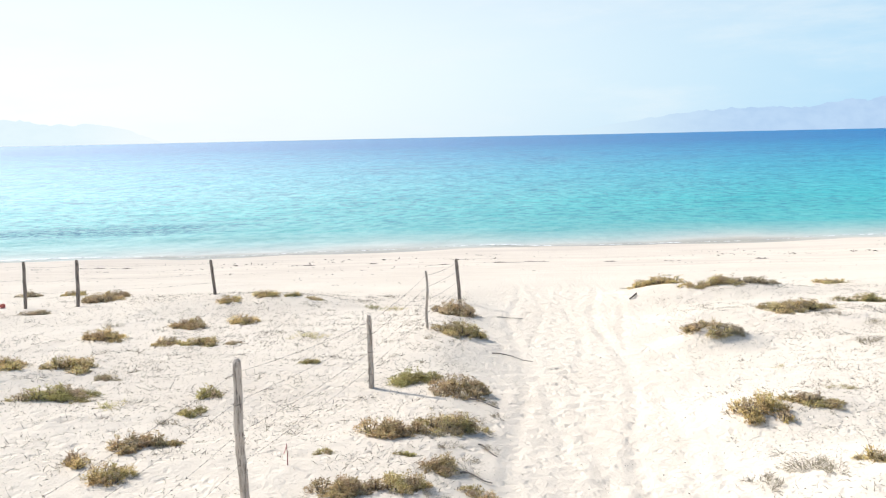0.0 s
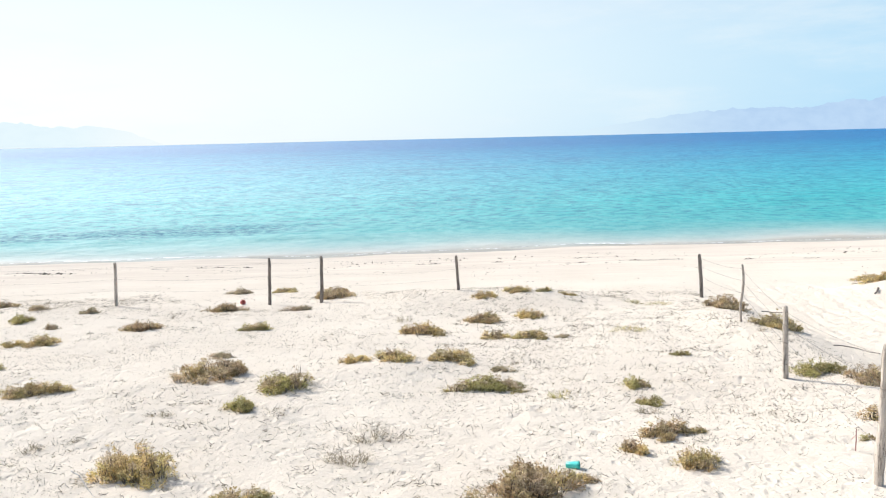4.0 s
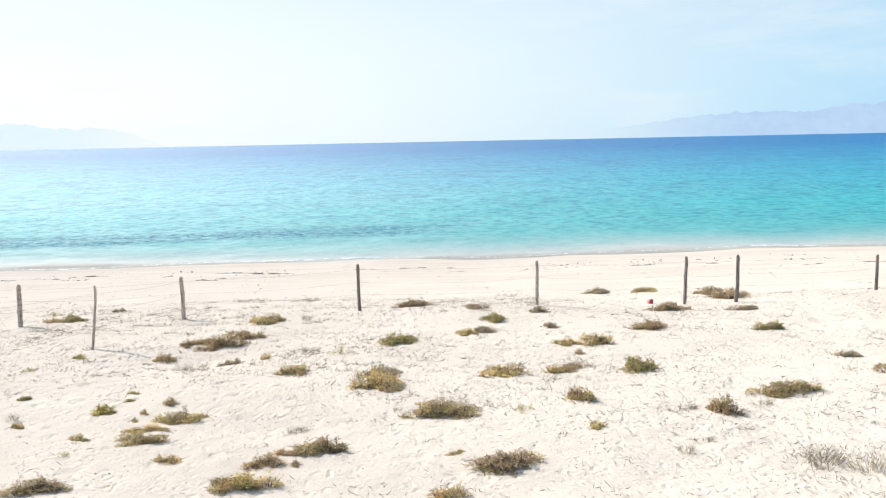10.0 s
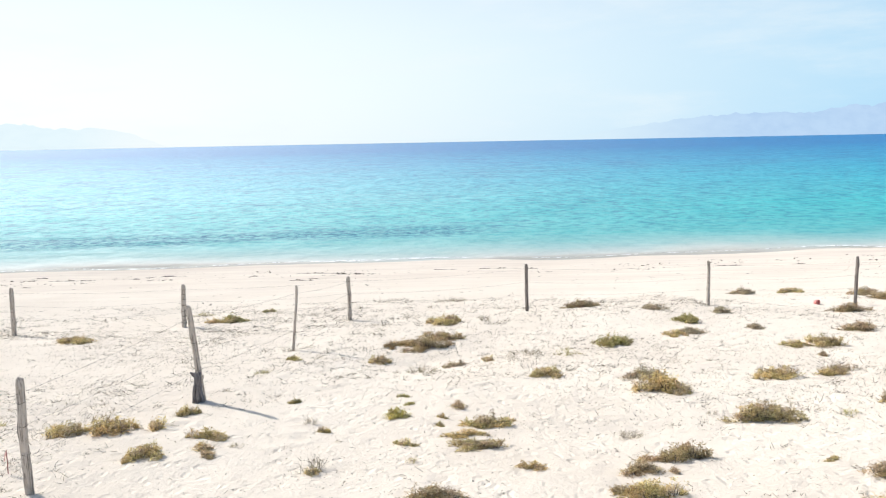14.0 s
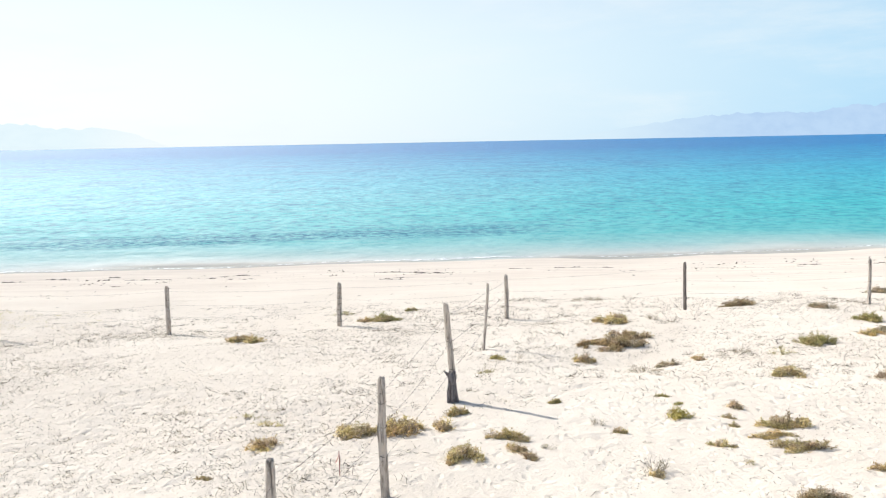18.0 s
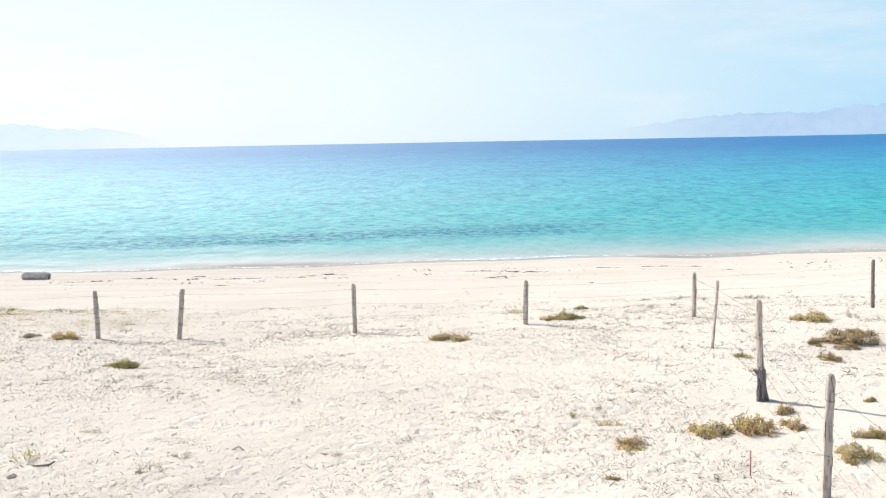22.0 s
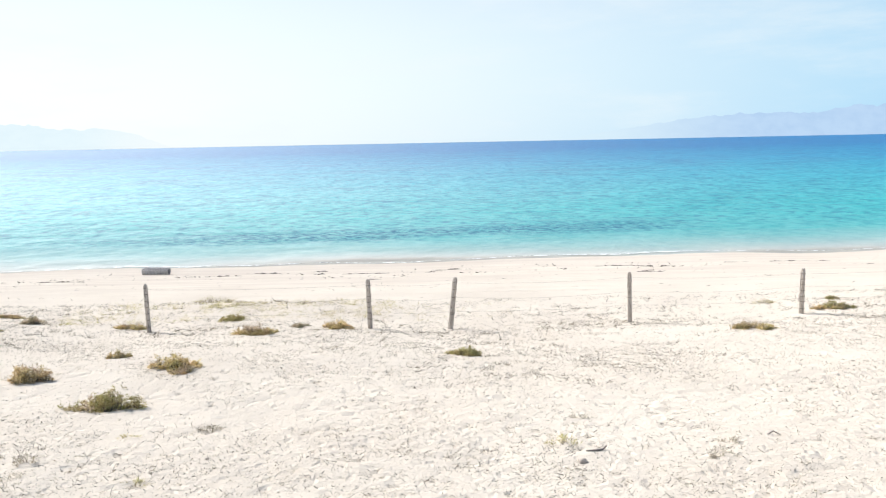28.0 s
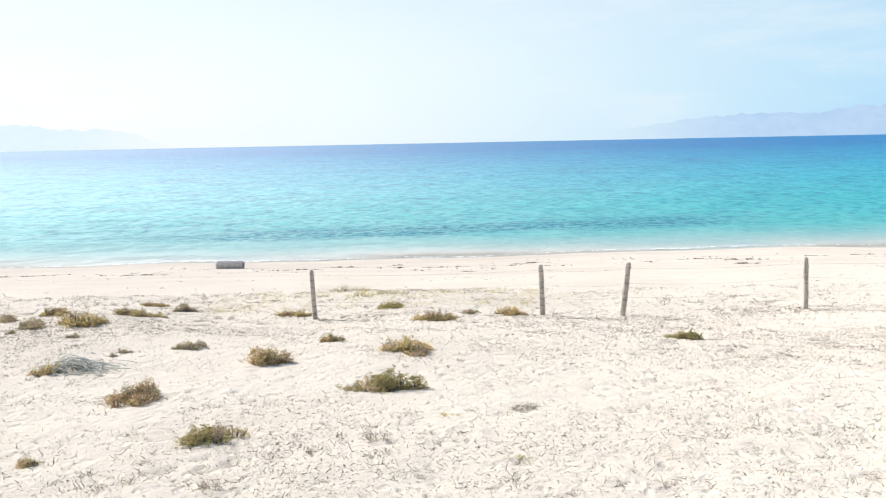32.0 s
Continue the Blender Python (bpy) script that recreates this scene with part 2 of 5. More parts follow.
    # noise varies the gloss share, in place of near wavelet faces throwing light back
    sheen = s.maths('MULTIPLY', sheen, s.grey(chop, 0.4, 0.6, 0.88, 1.1))
    sheen = s.maths('MULTIPLY', sheen, s.grey(wide, 0.4, 0.6, 0.9, 1.08))
    sheen = s.maths('MULTIPLY', sheen, s.grey(out, 0, 60, 0.6, 0.85))
    sheen = s.maths('MULTIPLY', sheen, s.grey(bed, 0, 1, 1.0, 0.55))
    s.link(sheen, wet.inputs[0])
    s.link(s.p.outputs[0], wet.inputs[1])
    s.link(gloss.outputs[0], wet.inputs[2])
    # the bottom shows through at the very edge
    clear = s.n.new("ShaderNodeBsdfTransparent")
    clear.inputs[0].default_value = (0.93, 0.98, 0.97, 1)
    blend = s.n.new("ShaderNodeMixShader")
    s.link(s.grey(out, -1.5, 1.0, 0.65, 1.0), blend.inputs[0])
    s.link(clear.outputs[0], blend.inputs[1])
    s.link(wet.outputs[0], blend.inputs[2])
    s.link(blend.outputs[0], s.n["Material Output"].inputs[0])
    return s.m


def wood_material(name, pale, dark):
    s = Shader(name, 0.9, 0.15)
    grain = s.noise(9, 6, 0.65, s.place((6, 6, 0.5), True))
    patch = s.noise(5, 4, 0.6, s.place(own=True))
    c = s.ramp(grain, (0.32, dark), (0.5, pale))
    c = s.mix(s.grey(patch, 0.52, 0.74, 0, 0.5), c, dark)
    # dark drying cracks along the grain
    crack = s.grey(s.noise(17, 3, 0.5, s.place((3.2, 3.2, 0.16), True)), 0.57, 0.64)
    c = s.mix(s.maths('MULTIPLY', crack, 0.75), c, tuple(v * 0.4 for v in dark))
    s.colour(c).bump((grain, 0.8, 0.012), (patch, 0.4, 0.01), (s.maths('SUBTRACT', 1.0, crack), 0.7, 0.01))
    return s.m


def leaf_material(name, *colours, thin=0.3):
    s = Shader(name, 0.75, 0.2)
    geo = s.n.new("ShaderNodeNewGeometry")
    info = s.n.new("ShaderNodeObjectInfo")
    c = s.ramp(geo.outputs["Random Per Island"], *[(i / (len(colours) - 1), c) for i, c in enumerate(colours)])
    tone = s.node("ShaderNodeHueSaturation")
    s.link(s.grey(info.outputs["Random"], 0, 1, 0.8, 1.2), tone.inputs["Value"])
    s.link(s.grey(s.noise(4.5, 2), 0.3, 0.7, 0.485, 0.515), tone.inputs["Hue"])
    s.link(c, tone.inputs["Color"])
    s.colour(tone.outputs[0])
    # thin leaves let some of the sun through
    glow = s.n.new("ShaderNodeBsdfTranslucent")
    s.link(tone.outputs[0], glow.inputs[0])
    blend = s.n.new("ShaderNodeMixShader")
    blend.inputs[0].default_value = thin
    s.link(s.p.outputs[0], blend.inputs[1])
    s.link(glow.outputs[0], blend.inputs[2])
    s.link(blend.outputs[0], s.n["Material Output"].inputs[0])
    return s.m


def plain_material(name, colour, rough=0.6, metal=0.0, worn=None):
    s = Shader(name, rough, 0.4, metal)
    patch = s.noise(14, 5, 0.6, s.place(own=True))
    worn = worn or tuple(v * 0.7 for v in colour)
    s.colour(s.ramp(patch, (0.35, colour), (0.75, worn))).bump((patch, 0.25, 0.01))
    return s.m


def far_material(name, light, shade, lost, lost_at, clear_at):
    """Far land with the haze before it painted into a glowing colour; it fades out at its far end."""
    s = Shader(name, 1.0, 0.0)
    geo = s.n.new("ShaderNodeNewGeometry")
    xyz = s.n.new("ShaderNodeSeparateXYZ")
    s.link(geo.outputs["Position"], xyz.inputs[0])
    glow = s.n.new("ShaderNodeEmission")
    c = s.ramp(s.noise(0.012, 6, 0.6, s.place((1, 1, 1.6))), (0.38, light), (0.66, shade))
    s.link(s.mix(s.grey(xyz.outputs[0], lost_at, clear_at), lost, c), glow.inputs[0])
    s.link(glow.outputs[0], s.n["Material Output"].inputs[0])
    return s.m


SAND, SEA = sand_material(), sea_material()
GREY_WOOD = wood_material("weathered_grey_wood", (0.52, 0.455, 0.395), (0.25, 0.21, 0.175))
DARK_WOOD = wood_material("dark_weathered_wood", (0.25, 0.215, 0.19), (0.1, 0.086, 0.076))
STUMP_WOOD = wood_material("charred_grey_wood", (0.24, 0.215, 0.21), (0.08, 0.072, 0.072))
PALM_WOOD = wood_material("bleached_palm_wood", (0.62, 0.59, 0.575), (0.32, 0.3, 0.29))
RUST = plain_material("rusty_wire", (0.2, 0.18, 0.16), 0.75, 0.2, (0.21, 0.165, 0.135))
LEAVES = {
    "olive": leaf_material("olive_brown_foliage", (0.2, 0.145, 0.065), (0.56, 0.44, 0.185), (0.78, 0.655, 0.38), (0.46, 0.375, 0.165), (0.64, 0.525, 0.355)),
    "green": leaf_material("olive_green_foliage", (0.15, 0.125, 0.045), (0.42, 0.37, 0.14), (0.6, 0.53, 0.26), (0.38, 0.32, 0.13), (0.52, 0.455, 0.26)),
    "bright": leaf_material("fresh_green_foliage", (0.31, 0.265, 0.075), (0.53, 0.465, 0.14), (0.67, 0.585, 0.24)),
    "straw": leaf_material("golden_brown_foliage", (0.28, 0.2, 0.08), (0.65, 0.5, 0.22), (0.8, 0.66, 0.38), (0.48, 0.38, 0.16)),
    "brown": leaf_material("rusty_brown_foliage", (0.2, 0.135, 0.07), (0.49, 0.36, 0.195), (0.67, 0.52, 0.32), (0.4, 0.305, 0.17), (0.55, 0.46, 0.24)),
    "grey": leaf_material("grey_olive_foliage", (0.19, 0.155, 0.1), (0.46, 0.385, 0.27), (0.64, 0.55, 0.41), (0.4, 0.335, 0.2), (0.55, 0.475, 0.36)),
    "pale": leaf_material("yellow_green_foliage", (0.42, 0.37, 0.17), (0.6, 0.53, 0.3), (0.52, 0.455, 0.25)),
    "dry": leaf_material("dry_grey_stalks", (0.22, 0.19, 0.155), (0.34, 0.295, 0.24), (0.33, 0.29, 0.18), (0.46, 0.405, 0.33), thin=0.2),
}
TWIG = leaf_material("grey_brown_dry_twigs", (0.33, 0.25, 0.155), (0.51, 0.4, 0.26), (0.67, 0.55, 0.385), (0.41, 0.32, 0.205), thin=0.25)
STALK = leaf_material("woody_stalks", (0.13, 0.105, 0.08), (0.22, 0.185, 0.145), thin=0.1)
GRASS = leaf_material("dead_grass", (0.12, 0.104, 0.084), (0.2, 0.174, 0.138), (0.36, 0.31, 0.215), (0.15, 0.13, 0.105), thin=0.05)
WEED = leaf_material("dried_seaweed", (0.09, 0.075, 0.06), (0.16, 0.13, 0.105), (0.24, 0.2, 0.165), thin=0.05)

WEED_MAT = plain_material("dried_seaweed_mat", (0.11, 0.09, 0.075), 0.9, 0, (0.26, 0.215, 0.175))


# ---- helpers for meshes ----
def mesh_of(name, verts, faces, material, smooth=False):
    me = bpy.data.meshes.new(name)
    me.from_pydata([tuple(v) for v in verts], [], [tuple(f) for f in faces])
    me.materials.append(material)
    if smooth:
        me.polygons.foreach_set("use_smooth", [True] * len(me.polygons))
    return me


def part(name, me, parent, label=""):
    ob = new(name, me)
    ob.parent = parent
    return tagged(ob, label) if label else ob


def grid_mesh(name, xs, ys, height, material):
    """A sheet over the lines xs and ys."""
    X, Y = np.meshgrid(xs, ys)
    co = np.stack([X, Y, height(X, Y)], -1).reshape(-1, 3)
    nx, ny = len(xs), len(ys)
    a = (np.arange(ny - 1)[:, None] * nx + np.arange(nx - 1)).ravel()
    quads = np.stack([a, a + 1, a + nx + 1, a + nx], -1)
    me = bpy.data.meshes.new(name)
    me.vertices.add(len(co))
    me.vertices.foreach_set("co", co.ravel())
    me.loops.add(quads.size)
    me.loops.foreach_set("vertex_index", quads.ravel())
    me.polygons.add(len(quads))
    me.polygons.foreach_set("loop_start", np.arange(len(quads)) * 4)
    me.polygons.foreach_set("use_smooth", np.ones(len(quads), bool))
    me.update(calc_edges=True)
    me.materials.append(material)
    return me


def hashed(i, j, seed):
    v = np.sin(i * 127.1 + j * 311.7 + seed * 74.7) * 43758.5453
    return v - np.floor(v)


def value_noise(x, y, seed=0):
    i, j = np.floor(x), np.floor(y)
    u, v = x - i, y - j
    u, v = u * u * (3 - 2 * u), v * v * (3 - 2 * v)
    a, b = hashed(i, j, seed), hashed(i + 1, j, seed)
    c, d = hashed(i, j + 1, seed), hashed(i + 1, j + 1, seed)
    return (a + (b - a) * u) * (1 - v) + (c + (d - c) * u) * v - 0.5


def tube(path, radii, sides=8, rough=0.0, seed=0, cap=True):
    """Verts and faces of a round bar along a path."""
    rng = np.random.default_rng(seed)
    path = np.asarray(path, float)
    verts, faces = [], []
    for k, p in enumerate(path):
        d = Vector(path[min(k + 1, len(path) - 1)] - path[max(k - 1, 0)]).normalized()
        side = d.cross(Vector((0.31, 0.95, 0.05))).normalized()
        up = d.cross(side)
        for s in range(sides):
            a = 2 * math.pi * s / sides
            r = radii[k] * (1 + rough * rng.uniform(-1, 1))
            verts.append(tuple(Vector(p) + side * (r * math.cos(a)) + up * (r * math.sin(a))))
    for k in range(len(path) - 1):
        for s in range(sides):
            a, b = k * sides + s, k * sides + (s + 1) % sides
            faces.append((a, b, b + sides, a + sides))
    if cap:
        faces.append(tuple(range(sides))[::-1])
        faces.append(tuple((len(path) - 1) * sides + s for s in range(sides)))
    return verts, faces


def joined(pieces):
    verts, faces = [], []
    for v, f in pieces:
        n = len(verts)
        verts += list(v)
        faces += [tuple(i + n for i in q) for q in f]
    return verts, faces


# ---- the beach ----
PROFILE_Y = [-400, -60, 0, 8, 11, 13.5, 16, 18, 20, 22, 24, 27, 31, 40, 46, 50, 53, 58, 75, 140, 5200]
PROFILE_Z = [4, 1.4, 0.95, 0.86, 0.76, 0.65, 0.52, 0.42, 0.31, 0.17, 0.02, -0.28, -0.68, -1.65, -2.3, -2.52, -2.72, -2.95, -3.6, -7, -40]
# low swells and hollows of the dune: x, y, radius across, radius along, height
SWELLS = [(-13, 12, 6, 5, 0.17), (-6, 22.5, 2.6, 2.2, 0.24), (-17, 21.5, 4, 2.5, 0.16), (-10.6, 22.6, 2.4, 1.6, -0.03),
          (-33, 21, 7, 4.5, -0.25), (-38, 22, 3, 3, -0.15), (-44.6, 21.0, 2.6, 2.4, -0.24), (-4.5, 9, 3, 3, -0.05), (-22.6, 16.5, 1.5, 1.2, -0.2), (-0.2, 17.6, 1.1, 2.6, 0.16), (-2, 13, 2, 1.8, -0.08),
          (7.5, 22.6, 2.6, 1.3, 0.36), (7.6, 18.4, 2.6, 1.6, 0.22), (4.6, 11.2, 1.3, 1.0, 0.16), (8, 15, 4, 3, 0.05), (5.1, 8.6, 1.2, 0.8, 0.15),
          (-0.2, 10.2, 0.9, 2.4, 0.0), (5.6, 18.6, 0.9, 0.8, 0.1),
          (5.1, 15.95, 0.8, 0.6, 0.36), (-48.3, 23.7, 2.6, 2, -0.17), (-30.7, 24.4, 2, 1.5, -0.09), (5.8, 23.3, 1.2, 0.8, 0.14), (4.2, 10.8, 0.8, 0.5, 0.1), (-25.6, 18.2, 1.6, 1.8, -0.08), (-3.9, 21.9, 1.3, 1.1, 0.17), (-7.3, 14.0, 1.3, 0.9, 0.12), (-42.9, 16.3, 2, 1.4, 0.07)]


def shore_y(x):
    """The water's edge."""
    return 54.2 + 0.06 * x + 0.5 * np.sin(x * 0.21 + 1) + 0.25 * np.sin(x * 0.53)


def track_x(y):
    """The middle of the sandy vehicle track."""
    return 1.75 + 0.11 * np.clip(y - 9, -8, 18)


def ground_z(x, y):
    """Height of the sand without its small relief."""
    # bring the profile to the slanting shore
    bend = np.clip((y - 27) / 25, 0, 1)
    z = np.interp(y - bend * (shore_y(x) - 53), PROFILE_Y, PROFILE_Z)
    for cx, cy, rx, ry, h in SWELLS:
        z = z + h * np.exp(-((x - cx) / rx) ** 2 - ((y - cy) / ry) ** 2)
    # the track is worn down between its banks
    off = (x - track_x(y)) / (1.5 + 0.07 * np.clip(y - 11, 0, 16))
    fade = 1 / (1 + np.exp(np.clip((y - 25) / 1.5, -30, 30)))
    z = z - 0.28 * fade * np.where(off < 0, np.exp(-np.abs(off / 1.1) ** 4), np.exp(-(off * 0.62) ** 2))
    return z


def relief(x, y):
    """Small wind-blown relief of the dune, dying away on the open beach."""
    dune = 1 / (1 + np.exp(np.clip((y - 26) / 0.8, -40, 40)))
    z = 0.08 * value_noise(x / 2.6, y / 1.9, 1) * (0.35 + 0.65 * dune)
    z = z + dune * (0.03 * value_noise(x / 0.75, y / 0.6, 2) + 0.014 * value_noise(x / 0.3 + y * 0.4, y / 0.26, 3) + 0.014 * value_noise(x / 0.15, y / 0.13, 4))
    z = z + (1 - dune) * (0.02 * value_noise(x / 1.6, y / 0.7, 5) + 0.03 * value_noise(x / 7, y / 1.1, 6))
    # wheel ruts in the track, wandering a little
    fade = 1 / (1 + np.exp(np.clip((y - 27) / 1.2, -40, 40)))
    mid = track_x(y)
    for k, (off, width, deep) in enumerate(((-0.95, 0.11, 0.018), (-0.55, 0.09, 0.014), (0.05, 0.1, 0.012), (0.62, 0.11, 0.02), (0.98, 0.1, 0.014))):
        at = mid + off * (1 + 0.03 * (y - 10)) + 0.16 * np.sin(y * 0.55 + k * 2.1)
        e = (x - at) / width
        z = z - fade * deep * (np.exp(-e * e) - 0.45 * np.exp(-(np.abs(e) - 1.7) ** 2))
    # tyre lines along the beach
    for k, line in enumerate((29.3, 30.9, 33.6, 35.2)):
        e = (y - line - 0.03 * x - 0.5 * np.sin(x * 0.06 + k // 2)) / 0.16
        z = z - 0.03 * (np.exp(-e * e) - 0.5 * np.exp(-(np.abs(e) - 1.8) ** 2))
    return z


def surface_z(x, y):
    return float(ground_z(np.array(x, float), np.array(y, float)) + relief(np.array(x, float), np.array(y, float)))


def spread(a, b, step):
    return np.arange(a, b, step)


def build_ground():
    xs = np.concatenate([[-4800, -2500, -1200, -600, -300, -180, -120, -95], spread(-80, -58, 0.5), spread(-58, 15, 0.085), spread(15, 40, 0.5),
                         [45, 60, 90, 150, 300, 600, 1200, 2500, 4800]])
    ys = np.concatenate([[-900, -400, -150, -60, -25, -10, -3, 2], spread(4, 6.5, 0.25), spread(6.5, 26.5, 0.075), spread(26.5, 40, 0.16), spread(40, 60, 0.3),
                         [62, 66, 75, 90, 120, 200, 500, 1500, 4300]])

    def height(X, Y):
        Z = ground_z(X, Y) + relief(X, Y)
        # footprints and hollows, pressed into the sand
        rng = np.random.default_rng(7)
        for k in range(11500):
            if k < 1500:
                py = rng.uniform(7, 27)
                px = float(track_x(py)) + rng.normal(-0.2, 0.75)
                r, deep = rng.uniform(0.06, 0.14), rng.uniform(0.007, 0.02)
            elif k < 6500:
                px, py = rng.uniform(-56, -27), rng.uniform(6.8, 15)
                r, deep = rng.uniform(0.04, 0.09), rng.uniform(0.008, 0.024)
            else:
                px, py = rng.uniform(-56, 13), rng.uniform(7, 25.5)
                r, deep = rng.uniform(0.06, 0.16), rng.uniform(0.006, 0.026)
            i0, i1 = np.searchsorted(xs, (px - 2.5 * r, px + 2.5 * r))
            j0, j1 = np.searchsorted(ys, (py - 3 * r, py + 3 * r))
            if i1 > i0 and j1 > j0:
                a = rng.uniform(-0.6, 0.6)
                u, v = X[j0:j1, i0:i1] - px, Y[j0:j1, i0:i1] - py
                u, v = u * math.cos(a) + v * math.sin(a), v * math.cos(a) - u * math.sin(a)
                q = (u / (0.6 * r)) ** 2 + (v / r) ** 2
                Z[j0:j1, i0:i1] -= deep * np.exp(-q) - 0.5 * deep * np.exp(-(np.sqrt(q) - 1.6) ** 2 * 3)
        return Z

    tagged(new("ground", grid_mesh("ground", xs, ys, height, SAND)), "pale sand beach with low dunes, wheel tracks and footprints", "sand", kind="structure")


build_ground()

WATER_Z = -2.65


def build_sea():
    xs = np.concatenate([[-4800, -2400, -1000, -500, -250, -150, -110], spread(-90, 45, 0.55), [50, 65, 90, 150, 300, 700, 1500, 2800, 4800]])
    ys = np.concatenate([spread(46, 70, 0.22), spread(70, 110, 0.4), spread(110, 200, 1.2), [205, 215, 230, 260, 300, 400, 600, 1000, 1800, 3000, 4400]])

    def height(X, Y):
        near = np.clip((300 - Y) / 150, 0, 1) * np.clip((np.abs(X + 22) - 150) / -50, 0, 1)
        calm = np.clip((Y - shore_y(X)) / 10 + 0.25, 0.12, 1)
        warp = 2.5 * value_noise(X / 14, Y / 9, 11)
        z = 0.03 * np.sin((Y + warp) * 1.15 + X * 0.07) + 0.02 * value_noise(X / 2.4, Y / 1.6, 12) + 0.04 * value_noise(X / 1.2, Y / 0.9, 13)
        # low swell folding over at the edge
        edge = Y - shore_y(X) - 2.6 - 1.2 * value_noise(X / 9, X * 0, 14)
        z = z * calm + 0.03 * np.exp(-(edge / 0.9) ** 2) * (0.4 + value_noise(X / 6, X * 0, 15))
        return WATER_Z + z * near

    tagged(new("water", grid_mesh("water", xs, ys, height, SEA)), "clear turquoise sea deepening to blue", "sea", kind="structure")


build_sea()


def build_foam():
    """Thin broken lines of white foam where the water runs out."""
    s = Shader("white_foam", 0.9, 0.2)
    hole = s.grey(s.noise(3.2, 6, 0.7, s.place((0.7, 1.6, 1))), 0.44, 0.56)
    s.colour(s.ramp(s.noise(9, 3), (0.3, (0.72, 0.74, 0.75)), (0.7, (0.84, 0.85, 0.85))))
    s.link(hole, s.p.inputs["Alpha"])
    verts, faces = [], []
    for line, (off, half) in enumerate(((-0.35, 0.17),)):
        xs = np.arange(-85, 42, 0.3)
        n = len(verts)
        for x in xs:
            wob = 0.5 * float(value_noise(x / 2.2, line * 3.0, 21)) + 1.0 * float(value_noise(x / 8, line * 5.0, 22))
            wide = max(0.015, half * (0.7 + 2.6 * float(value_noise(x / 4.5, line * 9.0, 23))))
            y = float(shore_y(x)) + off + wob
            lift = 0.0 if line == 0 else 0.015
            z = max(WATER_Z + 0.045 + lift, surface_z(x, y) + 0.012)
            verts += [(x, y - wide, max(z, surface_z(x, y - wide) + 0.012)), (x, y, z + 0.02), (x, y + wide, z)]
        for k in range(len(xs) - 1):
            a = n + 3 * k
            faces += [(a, a + 3, a + 4, a + 1), (a + 1, a + 4, a + 5, a + 2)]
    tagged(new("sea_foam", mesh_of("sea_foam", verts, faces, s.m, True)), "broken white foam along the water's edge", "foam", kind="stuff")


build_foam()


def ridge(name, xs, heights, y, light, shade, fade, label, seed):
    """A far mountain range as one long hill with spurs."""
    px = np.linspace(xs[0], xs[-1], 320)
    py = np.linspace(0, 240, 13)

    def height(X, Y):
        top = np.interp(X, xs, heights)
        rough = 1 + 0.14 * value_noise(X / 130, Y / 90, seed) + 0.12 * value_noise(X / 45, Y / 40, seed + 1) + 0.08 * value_noise(X / 18, Y / 30, seed + 2)
        rise = np.sin(np.clip((Y - y) / 240, 0, 1) * math.pi) ** 0.8
        return -6 + top * rough * rise

    tagged(new(name, grid_mesh(name, px, py + y, height, far_material(name + "_painted_haze", light, shade, *fade))), label, "mountains", kind="structure")


# both ranges glow in their own haze colours and take no light
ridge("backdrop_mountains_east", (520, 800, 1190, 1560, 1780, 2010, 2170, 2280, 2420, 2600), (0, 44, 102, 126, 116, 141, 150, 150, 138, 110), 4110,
      (0.37, 0.5, 0.66), (0.335, 0.465, 0.635), ((0.51, 0.625, 0.695), 560, 1600), "long bare mountain range with pale blue sea haze painted into its glow", 31)
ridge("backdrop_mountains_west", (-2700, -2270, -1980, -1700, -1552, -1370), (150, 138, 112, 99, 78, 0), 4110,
      (0.575, 0.67, 0.71), (0.555, 0.655, 0.7), ((0.64, 0.69, 0.705), -1370, -1900), "low mountain range almost lost in white haze painted into its glow", 41)


